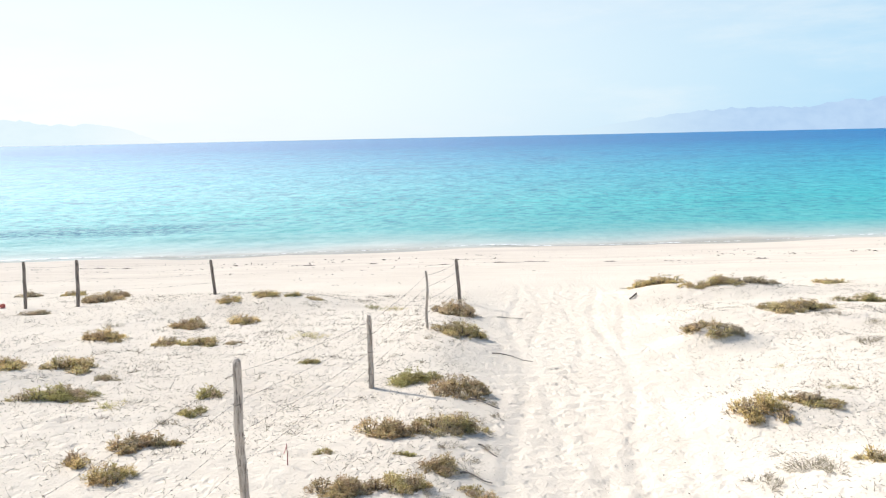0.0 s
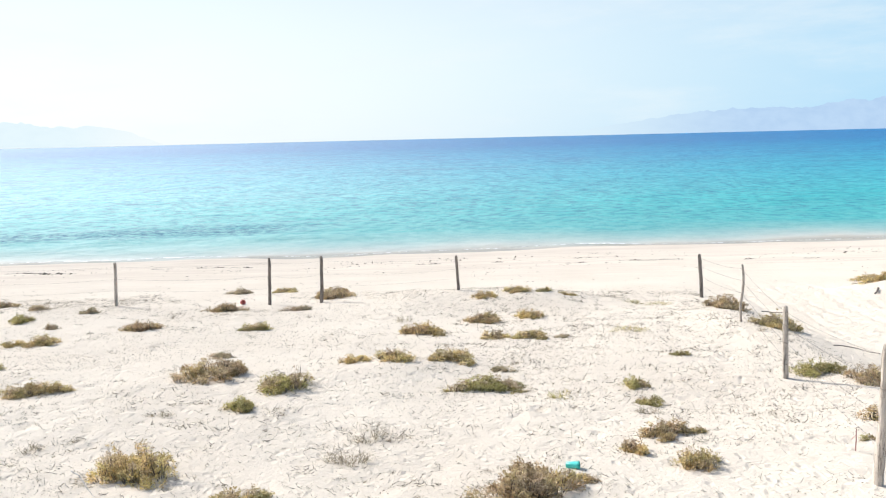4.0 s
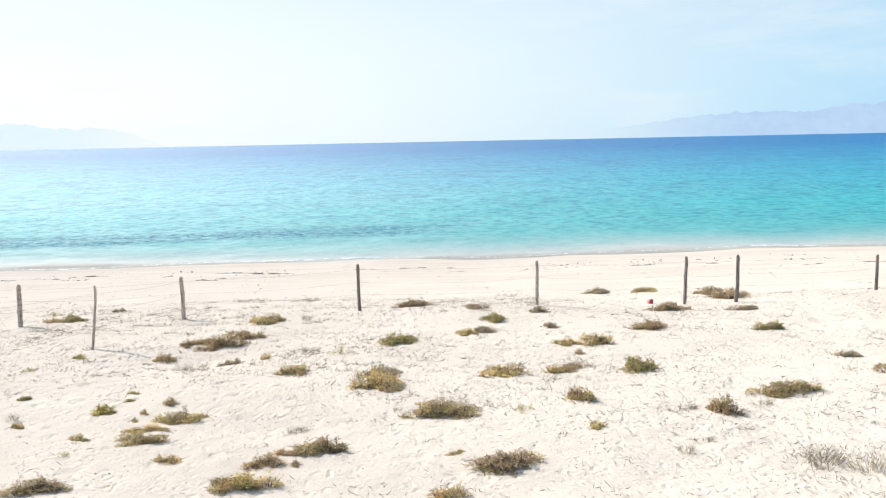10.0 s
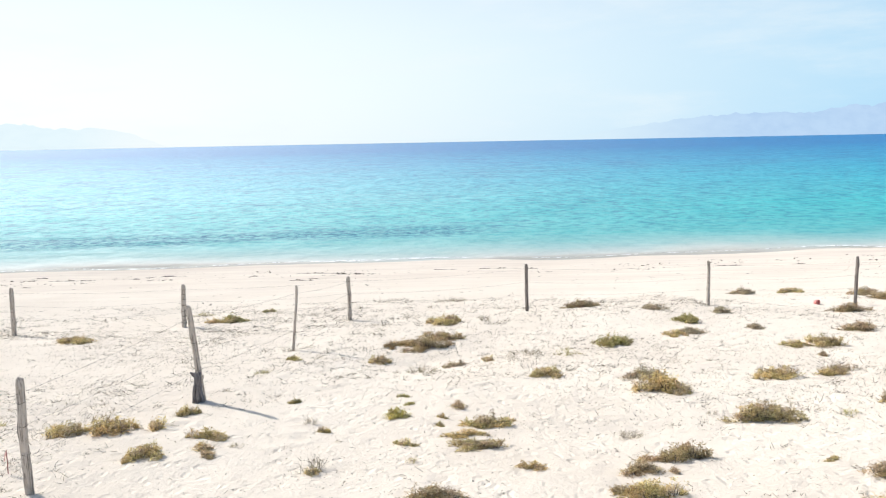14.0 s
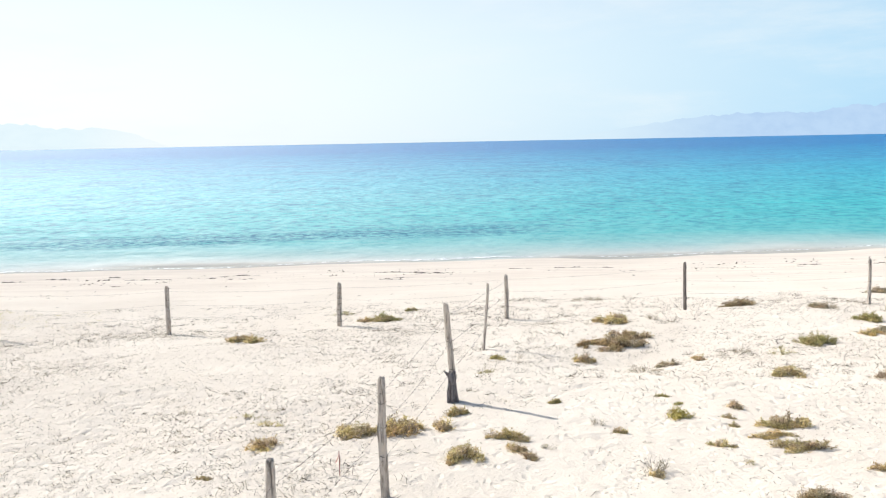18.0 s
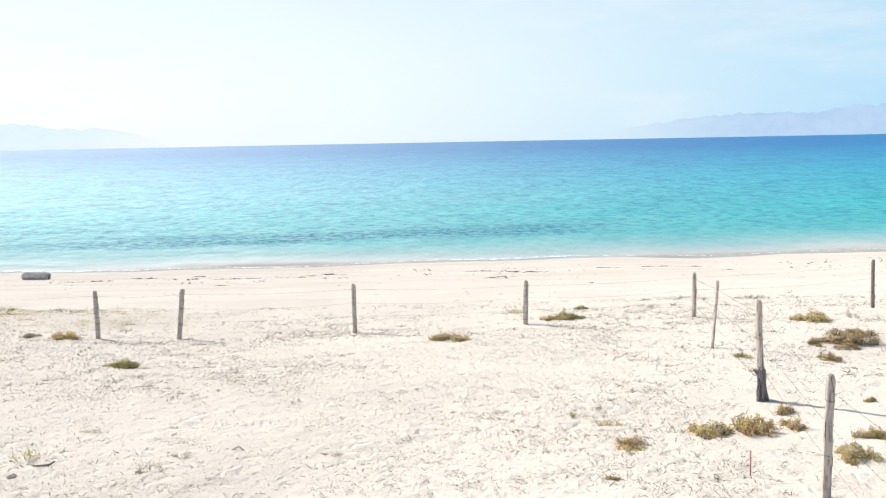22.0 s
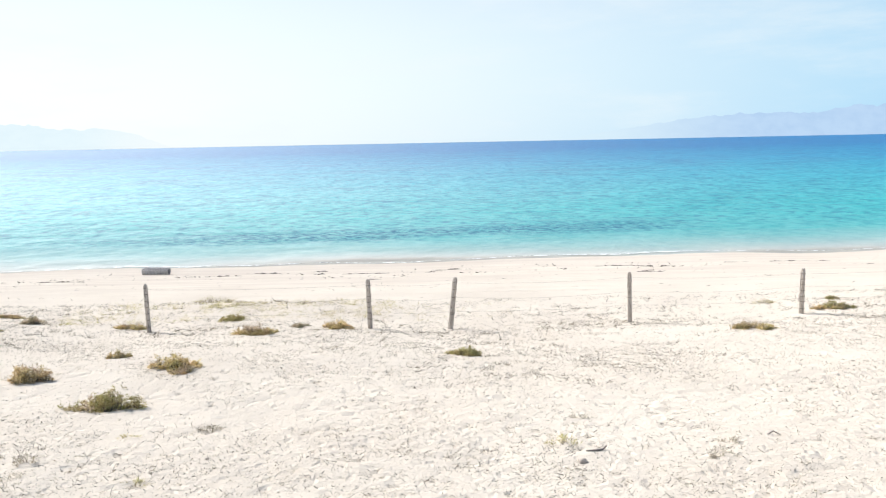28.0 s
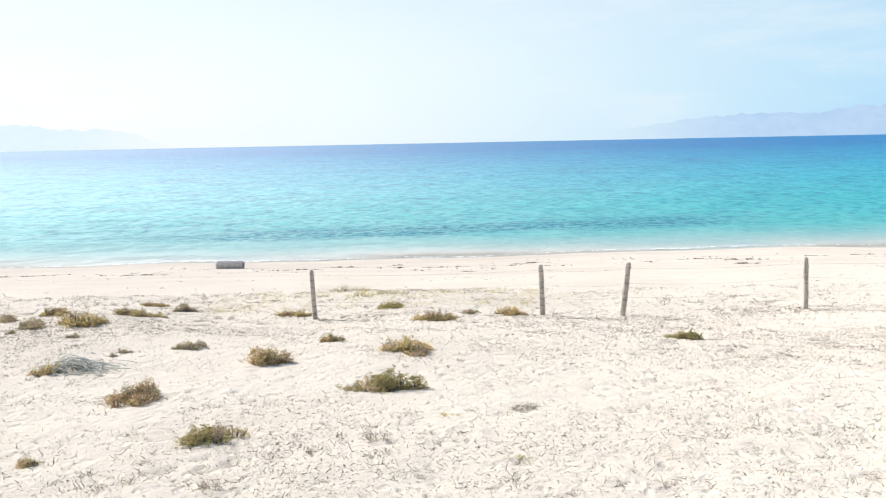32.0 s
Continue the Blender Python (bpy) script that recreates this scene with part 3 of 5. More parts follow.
# ---- fences ----
def post_mesh(base, top, radius, seed, material, crook=0.0, sunk=0.25):
    """A rough pole: fluted by drying cracks, knotted, with a worn uneven head."""
    rng = np.random.default_rng(seed)
    base, top = np.array(base, float), np.array(top, float)
    rings, sides = 24, 14
    path, radii = [], []
    way = (top - base) / np.linalg.norm(top - base)
    bend = rng.uniform(-1, 1, 2)
    bend /= np.linalg.norm(bend)
    for k in range(rings):
        u = k / (rings - 1)
        p = base - way * sunk + (top - base + way * sunk) * u
        sway = crook * (math.sin(u * math.pi * 1.7 + seed) + 0.4 * math.sin(u * 10 + 2 * seed)) * math.sin(min(1, u * 3) * math.pi / 2)
        p[:2] += bend * sway * 0.6 + rng.uniform(-1, 1, 2) * radius * 0.05
        path.append(p)
        radii.append(radius * (1.05 - 0.13 * u) * rng.uniform(0.96, 1.04))
    verts, faces = tube(path, radii, sides, 0.03, seed)
    v = np.array(verts).reshape(rings, sides, 3)
    axis = np.array(path)[:, None, :]
    turn, along = np.arange(sides) / sides * 2 * math.pi, np.arange(rings) / (rings - 1)
    # cracks run up the pole and wander round it
    flute = 1 + 0.1 * np.sin(turn[None] * 3 + seed + 2.5 * along[:, None]) + 0.07 * rng.uniform(-1, 1, (1, sides))
    for _ in range(3):
        at, side = rng.uniform(0.3, 0.95), rng.uniform(0, 2 * math.pi)
        flute += 0.34 * np.exp(-((along[:, None] - at) / 0.028) ** 2 - ((np.cos(turn - side)[None] - 1) / 0.35) ** 2)
    v = axis + (v - axis) * flute[:, :, None]
    # the head: sides worn to unequal heights, then closed by a rough crown
    v[-1] += way * (rng.uniform(-0.7, 0.25, sides) * radius)[:, None]
    v[-1] = path[-1] + (v[-1] - path[-1]) * 0.86
    crown = path[-1] + (v[-1] - path[-1]) * 0.5 + way * (rng.uniform(-0.1, 0.55, sides) * radius)[:, None]
    n = rings * sides
    faces = faces[:-1] + [((rings - 1) * sides + k, (rings - 1) * sides + (k + 1) % sides, n + (k + 1) % sides, n + k) for k in range(sides)] + [tuple(n + k for k in range(sides))]
    return mesh_of("post", np.concatenate([v.reshape(-1, 3), crown]), faces, material, False)


def ring_mesh(centre, radius, seed, thick=0.0045):
    pts = [(centre[0] + radius * math.cos(a), centre[1] + radius * math.sin(a), centre[2] + 0.008 * math.sin(2 * a + seed)) for a in np.linspace(0, 2 * math.pi, 13)]
    return tube(pts, [thick] * 13, 4, 0, 0, False)


def wire_mesh(a, b, sag, seed, thick=0.0026):
    """One strand of barbed wire between two posts."""
    rng = np.random.default_rng(seed)
    a, b = np.array(a), np.array(b)
    span = np.linalg.norm(b - a)
    pts = [a + (b - a) * u - np.array([0, 0, sag * 4 * u * (1 - u)]) for u in np.linspace(0, 1, 13)]
    pieces = [tube(pts, [thick] * 13, 4, 0, 0, False)]
    for u in np.arange(0.02, 0.99, 0.13 / span):
        p = a + (b - a) * u - np.array([0, 0, sag * 4 * u * (1 - u)])
        for _ in range(2):
            d = rng.normal(0, 1, 3)
            d = d / np.linalg.norm(d) * 0.014
            pieces.append(([tuple(p + d), tuple(p - d), tuple(p + (0.004, 0.004, 0.006))], [(0, 1, 2)]))
    return mesh_of("wire", *joined(pieces), RUST)


class Fence:
    def __init__(self, label, at):
        self.root = tagged(new("wire_fence"), label, "fence", "wire fences")
        self.root.location = (*at, surface_z(*at))
        self.shift = Matrix.Translation(-self.root.location)
        self.count = 0

    def add(self, name, me, parent=None, label=""):
        ob = part(name, me, parent or self.root, label)
        if parent is None:
            me.transform(self.shift)
        else:
            me.transform(self.shift)
        return ob

    def post(self, base, top, radius, label="", material=None, crook=0.0, ties=()):
        self.count += 1
        seed = self.count * 13 + int(abs(base[0]) * 10)
        z = surface_z(*base)
        foot, head = np.array((*base, z)), np.array(top, float)
        ob = self.add("post", post_mesh(foot, head, radius, seed, material or GREY_WOOD, crook), None, label)
        for k, u in enumerate(ties):
            self.add("wire_tie", mesh_of("wire_tie", *ring_mesh(foot + (head - foot) * u, radius * (1.06 - 0.12 * u), k, 0.009 if "wire" in label else 0.005), RUST), ob)
        return foot, head

    def strands(self, one, two, heights, slack=0.03, thick=0.0019):
        for k, u in enumerate(heights):
            a, b = one[0] + (one[1] - one[0]) * u, two[0] + (two[1] - two[0]) * u
            self.add("wire", wire_mesh(a, b, slack * (1 + 0.5 * (k % 2)), int(abs(a[0]) * 100) + k, thick))


FOUR = (0.28, 0.5, 0.72, 0.92)
front = Fence("weathered wooden post and barbed wire fence across the dune", (-22, 22))
row = [
    front.post((0.44, 22.5), (0.36, 22.5, 1.25), 0.046, "dark upright corner post", DARK_WOOD, 0.01, (0.5, 0.9)),
    front.post((-6.15, 22.5), (-6.2, 22.4, 1.38), 0.04, "slim leaning post", DARK_WOOD, 0.01, (0.9,)),
    front.post((-9.87, 22.52), (-9.83, 22.54, 1.43), 0.047, "dark crooked post", DARK_WOOD, 0.02, (0.4, 0.7)),
    front.post((-11.26, 22.45), (-11.24, 22.48, 1.42), 0.043, "dark post", DARK_WOOD, 0.012, (0.6,)),
    front.post((-15.25, 22.05), (-15.24, 22.12, 1.44), 0.043, "", GREY_WOOD, 0.01, (0.5, 0.92)),
    front.post((-19.9, 22.1), (-19.92, 22.13, 1.44), 0.042, "", DARK_WOOD, 0.008, (0.5,)),
    front.post((-24.45, 21.87), (-24.46, 21.88, 1.24), 0.053, "", GREY_WOOD, 0.008, (0.3, 0.6, 0.9)),
    front.post((-28.65, 21.77), (-28.63, 21.8, 1.12), 0.058, "grey post notched with many turns of wire", GREY_WOOD, 0.004, (0.12, 0.28, 0.4, 0.53, 0.66, 0.78, 0.9)),
    front.post((-32.85, 21.54), (-32.86, 21.56, 1.16), 0.054, "", GREY_WOOD, 0.008, (0.5, 0.72)),
    front.post((-37.14, 21.46), (-37.0, 21.47, 1.13), 0.058, "thick post leaning and bound with wire", GREY_WOOD, 0.004, (0.3, 0.33, 0.63, 0.78, 0.92)),
    front.post((-39.03, 21.26), (-39.06, 21.3, 1.15), 0.056, "thick post bound with wire", GREY_WOOD, 0.006, (0.2, 0.33, 0.45, 0.55, 0.66, 0.88)),
    front.post((-44.3, 21.4), (-44.36, 21.5, 1.1), 0.05, "thick end post bound with wire", GREY_WOOD, 0.006, (0.12, 0.27, 0.4, 0.53, 0.66, 0.8, 0.93)),
]
for one, two in zip(row, row[1:]):
    if one[0][0] < 0:
        front.strands(one, two, (0.35, 0.62, 0.9), 0.05, 0.0011)

south = Fence("rough wooden post and barbed wire fence beside the sandy track", (-1.2, 13))
run = [
    row[0],
    south.post((-0.34, 17.25), (-0.36, 17.25, 1.78), 0.026, "thin crooked stick of a post", GREY_WOOD, 0.045),
    south.post((-1.17, 12.95), (-1.17, 13.0, 1.77), 0.043, "", GREY_WOOD, 0.012, (0.2, 0.5, 0.75)),
    south.post((-2.085, 8.3), (-2.09, 8.22, 2.35), 0.046, "gnarled grey post worn by wind", GREY_WOOD, 0.04, (0.22, 0.45, 0.47, 0.7)),
    south.post((-2.9, 4.0), (-2.95, 3.95, 2.4), 0.046, "", GREY_WOOD, 0.02),
]
for one, two in zip(run, run[1:]):
    south.strands(one, two, FOUR, 0.03, 0.0013)

north = Fence("gnarled driftwood post and barbed wire fence running towards the sea", (-26, 13.5))
run = [
    row[6],
    north.post((-25.22, 18.0), (-25.12, 18.08, 1.68), 0.028, "thin crooked stick of a post", GREY_WOOD, 0.04),
    north.post((-25.88, 13.6), (-26.0, 13.5, 2.16), 0.049, "tall grey post with broken branch stubs", GREY_WOOD, 0.03, (0.33, 0.62)),
    north.post((-26.7, 9.65), (-26.7, 9.63, 2.13), 0.047, "thick bleached post with a dark knot", GREY_WOOD, 0.01, (0.35, 0.6, 0.8)),
    north.post((-27.23, 6.5), (-27.23, 6.5, 2.46), 0.037, "thick post with a split pointed head", GREY_WOOD, 0.01, (0.7,)),
    north.post((-27.8, 2.2), (-27.8, 2.2, 2.4), 0.055, "", GREY_WOOD, 0.01),
]
for one, two in zip(run, run[1:]):
    north.strands(one, two, (0.32, 0.6, 0.88), 0.03, 0.0012)


def stump_brace():
    """The dark broken stump that is wired to the tall post as a foot."""
    x, y = -25.98, 13.56
    z = surface_z(x, y)
    rng = np.random.default_rng(5)
    pieces = []
    for k in range(5):
        a = k * 1.26
        # three splinters stand to one side of the post, two run down along it
        apart = (0.02, -0.12) if k < 3 else (0.14, -0.04)
        foot = np.array((x + apart[0] + 0.035 * math.cos(a), y + apart[1] + 0.035 * math.sin(a), z - 0.06))
        head = np.array((x + 0.06 + 0.036 * math.cos(a), y - 0.03 + 0.03 * math.sin(a), z + 0.44 + 0.06 * rng.uniform(-1, 1)))
        pts = [foot + (head - foot) * u + rng.normal(0, 0.006, 3) for u in np.linspace(0, 1, 7)]
        pieces.append(tube(pts, [0.03, 0.029, 0.027, 0.026, 0.028, 0.034, 0.02], 7, 0.15, k))
    for k, (dx, dz) in enumerate(((-0.14, 0.52), (-0.09, 0.44), (0.03, 0.52))):
        pts = [(x + 0.05, y - 0.01, z + 0.38), (x + 0.07 + dx * 0.6, y - 0.01, z + 0.4 + 0.2 * (dz - 0.38)), (x + 0.08 + dx, y - 0.02, z + dz - 0.05)]
        pieces.append(tube(pts, [0.038, 0.03, 0.01], 6, 0.15, k + 20))
    north.add("stump_brace", mesh_of("stump_brace", *joined(pieces), STUMP_WOOD), None, "dark broken stump wired to the foot of the post")
    for k, u in enumerate((0.36, 0.39)):
        north.add("wire_tie", mesh_of("wire_tie", *ring_mesh((x + 0.06, y + 0.02, z + u), 0.075, k, 0.006), RUST))


stump_brace()


# ---- shrubs ----
KIND = {
    "olive": ("olive-brown beach shrub in a low mat on the sand", "shrub"),
    "green": ("olive-green beach shrub in a low mound on the sand", "shrub"),
    "bright": ("fresh green salt shrub spread flat on the sand", "shrub"),
    "straw": ("golden-brown half-dry beach shrub on the sand", "shrub"),
    "brown": ("rusty-brown beach shrub with some green on the sand", "shrub"),
    "grey": ("grey-brown half-dead beach shrub low on the sand", "shrub"),
    "pale": ("pale yellow-green dune plant thin on the sand", "plant"),
    "dry": ("dry grey leafless shrub on the sand", "dead shrub"),
}


def leaves(rng, root, way, length, width):
    """Diamond leaves: arrays of roots and directions, to verts and faces."""
    n = len(root)
    side = np.cross(way, rng.normal(0, 1, (n, 3)))
    side /= np.linalg.norm(side, axis=1)[:, None] + 1e-9
    L, W = length[:, None], width[:, None]
    v = np.stack([root, root + way * L * 0.5 + side * W * 0.5, root + way * L, root + way * L * 0.5 - side * W * 0.5], 1).reshape(-1, 3)
    a = np.arange(n)[:, None] * 4
    return v, a + np.array([[0, 1, 2, 3]])


def unit(v):
    return v / (np.linalg.norm(v, axis=1)[:, None] + 1e-9)


def thin_plant(kind, size, seed):
    """Stalks and side twigs of a leafless or sparse plant, about 1 m across and 0.35 m high: names and meshes with their places."""
    rng = np.random.default_rng(seed)
    sprigs, leaf = {"small": (46, 0.13), "medium": (110, 0.075), "large": (170, 0.046)}[size]
    sprigs = int(sprigs * (0.55 if kind == "pale" else 0.72))
    tufts = max(6, sprigs // 3)
    mine = rng.integers(0, tufts, sprigs)
    rho = np.clip(np.sqrt(rng.uniform(0, 1, tufts))[mine] + rng.normal(0, 0.1, sprigs), 0.0, 1.0)
    ang = rng.uniform(0, 2 * math.pi, tufts)[mine] + rng.normal(0, 0.22, sprigs)
    out = np.stack([np.cos(ang), np.sin(ang)], -1)
    foot = np.column_stack([out * (0.42 * rho * 0.7)[:, None], np.full(sprigs, -0.04)])
    tip = np.column_stack([out * (0.5 * rho)[:, None] + rng.normal(0, 0.05, (sprigs, 2)), 0.3 * np.sqrt(np.clip(1.05 - rho ** 2, 0.08, 1)) * rng.uniform(0.45, 1.15, sprigs)])
    mid = (foot + tip) / 2 + rng.normal(0, 0.03, (sprigs, 3))
    across = unit(np.cross(tip - foot, rng.normal(0, 1, (sprigs, 3)))) * (0.0065 if size != "small" else 0.013)
    sv = np.stack([foot - across, foot + across, mid + across * 0.7, mid - across * 0.7, tip], 1).reshape(-1, 3)
    a = np.arange(sprigs) * 5
    sf = [tuple(q) for q in np.stack([a, a + 1, a + 2, a + 3], -1)] + [tuple(q) for q in np.stack([a + 3, a + 2, a + 4], -1)]
    k = np.repeat(np.arange(sprigs), 5)
    n = len(k)
    root = foot[k] + (tip - foot)[k] * np.sqrt(rng.uniform(0.05, 1.0, n))[:, None] + rng.normal(0, leaf * 0.15, (n, 3))
    root[:, 2] = np.maximum(root[:, 2], 0.0)
    grow = unit(unit((tip - foot)[k]) * 0.6 + rng.normal(0, 0.8, (n, 3)) + np.array([0, 0, 0.2]))
    thin = (0.07, 0.13) if kind == "dry" else (0.14, 0.26)
    lv, lf = leaves(rng, root, grow, leaf * rng.uniform(0.8, 2.3, n), leaf * rng.uniform(*thin, n))
    return [("branchwork", mesh_of("branchwork", sv, sf, LEAVES["dry"] if kind == "dry" else STALK), (0, 0)),
            ("twig_clump" if kind == "dry" else "leaf_clump", mesh_of("clump", lv, lf.tolist(), LEAVES[kind]), (0, 0))]


def leafy_shrub(kind, size, seed):
    """A low cushion of many rounded clumps, each a dome of leaf tufts on its own stalks; about 1 m across and 0.35 m high."""
    rng = np.random.default_rng(seed)
    lobes, tufts, per, leaf = {"small": (4, 24, 12, 0.125), "medium": (9, 30, 15, 0.066), "large": (17, 30, 16, 0.044)}[size]
    wide = rng.uniform(0.13, 0.22, lobes) * (1.5 if lobes < 6 else 1.15 if lobes < 10 else 1.0)
    hub = np.zeros((lobes, 2))
    for k in range(1, lobes):
        # each clump grows out of an earlier one, at its flank
        j = rng.integers(0, k)
        a = rng.uniform(0, 2 * math.pi)
        hub[k] = hub[j] + np.array((math.cos(a), math.sin(a))) * (wide[j] + wide[k]) * rng.uniform(0.46, 0.74)
    lo, hi = (hub - wide[:, None]).min(0), (hub + wide[:, None]).max(0)
    hub = (hub - (lo + hi) / 2) / (hi - lo)
    wide = wide / (hi - lo).mean()
    tall = 0.35 * rng.uniform(0.62, 1.0, lobes) * (1 - 0.75 * np.minimum(1, np.hypot(*hub.T) / 0.5) ** 2)
    tall = np.maximum(tall, 0.1) * 0.33 / tall.max()
    stalks, pieces = [], []
    dead = rng.uniform(0, 1, lobes) < {"bright": 0.0, "green": 0.2, "straw": 0.3, "olive": 0.4, "brown": 0.45, "grey": 0.4}[kind]
    for lobe in range(lobes):
        z = rng.uniform(0.02, 1, tufts)
        az = rng.uniform(0, 2 * math.pi, tufts)
        way = np.column_stack([np.sqrt(1 - z * z) * np.cos(az), np.sqrt(1 - z * z) * np.sin(az), z])
        reach = np.where(rng.uniform(0, 1, tufts) < 0.07, rng.uniform(1.03, 1.25, tufts), np.sqrt(rng.uniform(0.25, 1.0, tufts)))
        size_of = np.array((wide[lobe], wide[lobe], tall[lobe]))
        crown = way * size_of * reach[:, None]
        # the tuft's leaves fan out from one point
        k = np.repeat(np.arange(tufts), per)
        n = len(k)
        root = crown[k] - way[k] * leaf * 0.5 + rng.normal(0, leaf * 0.3, (n, 3))
        root[:, 2] = np.maximum(root[:, 2], 0.0)
        grow = unit(way[k] * 0.45 + rng.normal(0, 0.85, (n, 3)) * (1.15, 1.15, 0.8) + np.array([0, 0, 0.05]))
        length, width = leaf * rng.uniform(0.5, 1.15, n), leaf * rng.uniform(0.16, 0.3, n)
        top = dead[lobe] & (z > 0.5)
        for name, chosen, material in (("leaf_clump", ~top, LEAVES[kind]), ("twig_crown", top, TWIG)):
            use = chosen[k]
            if use.sum() > 8:
                lv, lf = leaves(rng, root[use], grow[use], length[use] * (0.95 if name == "twig_crown" else 1.0), width[use] * (0.8 if name == "twig_crown" else 1.0))
                pieces.append((name, mesh_of(name, lv, lf.tolist(), material), tuple(hub[lobe])))
        foot = np.column_stack([way[:, :2] * wide[lobe] * 0.3, np.full(tufts, -0.05)]) + np.array((*hub[lobe], 0))
        stalks.append((foot, crown + np.array((*hub[lobe], 0))))
    # stalks: thin bent blades
    foot, tip = np.concatenate([a for a, _ in stalks]), np.concatenate([b for _, b in stalks])
    n = len(foot)
    mid = (foot + tip) / 2 + rng.normal(0, 0.015, (n, 3))
    across = unit(np.cross(tip - foot, rng.normal(0, 1, (n, 3)))) * leaf * 0.16
    sv = np.stack([foot - across, foot + across, mid + across * 0.8, mid - across * 0.8, tip], 1).reshape(-1, 3)
    a = np.arange(n) * 5
    sf = [tuple(q) for q in np.stack([a, a + 1, a + 2, a + 3], -1)] + [tuple(q) for q in np.stack([a + 3, a + 2, a + 4], -1)]
    pieces.insert(0, ("branchwork", mesh_of("branchwork", sv, sf, STALK), (0, 0)))
    # bare dead twigs lying out over the sand on two or three sides
    sides = rng.uniform(0, 2 * math.pi, 3)
    n = int(15 * lobes ** 0.8)
    ang = sides[rng.integers(0, 3, n)] + rng.normal(0, 0.45, n)
    root = np.column_stack([np.cos(ang) * 0.44, np.sin(ang) * 0.44, np.full(n, 0.012)]) * rng.uniform(0.8, 1.12, (n, 1))
    grow = unit(np.column_stack([np.cos(ang), np.sin(ang), rng.uniform(0.0, 0.5, n)]) + rng.normal(0, 0.45, (n, 3)) * (1, 1, 0.2))
    lv, lf = leaves(rng, root, grow, leaf * rng.uniform(0.9, 2.7, n), leaf * rng.uniform(0.07, 0.13, n))
    pieces.append(("dead_twig_mat", mesh_of("dead_twig_mat", lv, lf.tolist(), LEAVES["dry"]), (0, 0)))
    return pieces


MADE, TURN = {}, random.Random(11)


def shrub(kind, x, y, across, deep, high):
    size = "small" if across < 0.42 else "medium" if across < 0.95 else "large"
    key = (kind, size, TURN.randrange(4))
    sparse = kind in ("dry", "pale")
    grown = (across * 1.18, deep * 1.18, max(high * (1.0 if sparse else 1.2), 0.2 * across) / 0.35)
    # it lies on the slope of the sand
    r = 0.3 * across
    fall = Vector(((surface_z(x - r, y) - surface_z(x + r, y)) / (2 * r), (surface_z(x, y - r) - surface_z(x, y + r)) / (2 * r), 1)).normalized()
    lean = Vector((0, 0, 1)).rotation_difference(fall)
    turned = lean @ Euler((0, 0, radians(TURN.choice((0, 180)) + TURN.uniform(-16, 16)))).to_quaternion()
    m = Matrix.LocRotScale((x, y, surface_z(x, y) - 0.012), turned, Vector(grown))
    if key in MADE:
        first, scale = MADE[key]
        ob = copy_thing(first, m @ Matrix.Diagonal((1 / scale[0], 1 / scale[1], 1 / scale[2], 1)))
    else:
        ob = tagged(new("dry_shrub" if kind == "dry" else "dune_plant" if kind == "pale" else "beach_shrub"), *KIND[kind], "beach shrubs")
        for name, me, at in (thin_plant if sparse else leafy_shrub)(kind, size, sum(map(ord, kind + size)) * 4 + key[2]):
            piece = tagged(part(name, me, ob), kind="stuff")
            piece.location = (*at, 0)
        ob.matrix_basis = m
        MADE[key] = ob, grown
    # each clump stands on the sand beneath it
    for piece in ob.children:
        if not sparse and piece.name.startswith(("leaf_clump", "twig_crown")):
            foot = m @ Vector((piece.location.x, piece.location.y, 0))
            piece.location.z = max(-0.4, min(0.4, (surface_z(foot.x, foot.y) - 0.012 - foot.z) / grown[2]))
    label, _ = KIND[kind]
    if across > 1.0:
        label = "wide " + label
    elif across < 0.35:
        label = "small " + label
    return tagged(ob, label)


shrub('olive', 11.46, 24.73, 0.89, 0.78, 0.16)
shrub('green', 10.20, 20.50, 1.21, 0.80, 0.18)
shrub('dry', 8.82, 16.94, 0.45, 0.51, 0.17)
shrub('grey', 8.45, 22.66, 1.19, 0.90, 0.18)
shrub('dry', 8.24, 17.61, 0.46, 0.41, 0.10)
shrub('dry', 7.77, 15.22, 0.60, 0.52, 0.14)
shrub('olive', 7.76, 18.22, 1.55, 0.86, 0.20)
shrub('olive', 7.48, 22.51, 1.03, 1.06, 0.21)
shrub('olive', 6.82, 26.11, 1.03, 1.14, 0.23)
shrub('olive', 6.73, 22.36, 0.74, 0.66, 0.13)
shrub('pale', 5.73, 11.97, 0.47, 0.26, 0.09)
shrub('straw', 5.95, 23.40, 1.55, 0.87, 0.18)
shrub('pale', 5.54, 13.72, 0.23, 0.18, 0.05)
shrub('olive', 5.02, 15.85, 0.80, 0.72, 0.20)
shrub('grey', 5.48, 15.90, 0.55, 0.55, 0.13)
shrub('olive', 4.86, 10.94, 0.79, 0.47, 0.16)
shrub('olive', 4.74, 8.93, 0.35, 0.34, 0.14)
shrub('dry', 4.22, 8.78, 0.35, 0.28, 0.12)
shrub('straw', 4.13, 10.76, 0.66, 0.71, 0.26)
shrub('dry', 4.04, 9.07, 0.71, 0.36, 0.12)
shrub('dry', 3.83, 8.95, 0.24, 0.15, 0.06)
shrub('dry', 3.82, 10.86, 0.32, 0.30, 0.11)
shrub('dry', 3.50, 8.70, 0.31, 0.26, 0.12)
shrub('dry', 3.44, 8.92, 0.41, 0.21, 0.09)
shrub('dry', 0.06, 10.00, 0.34, 0.27, 0.08)
shrub('dry', 0.47, 11.27, 0.40, 0.32, 0.08)
shrub('dry', 0.74, 11.70, 0.30, 0.24, 0.08)
shrub('dry', 0.20, 9.62, 0.36, 0.29, 0.08)
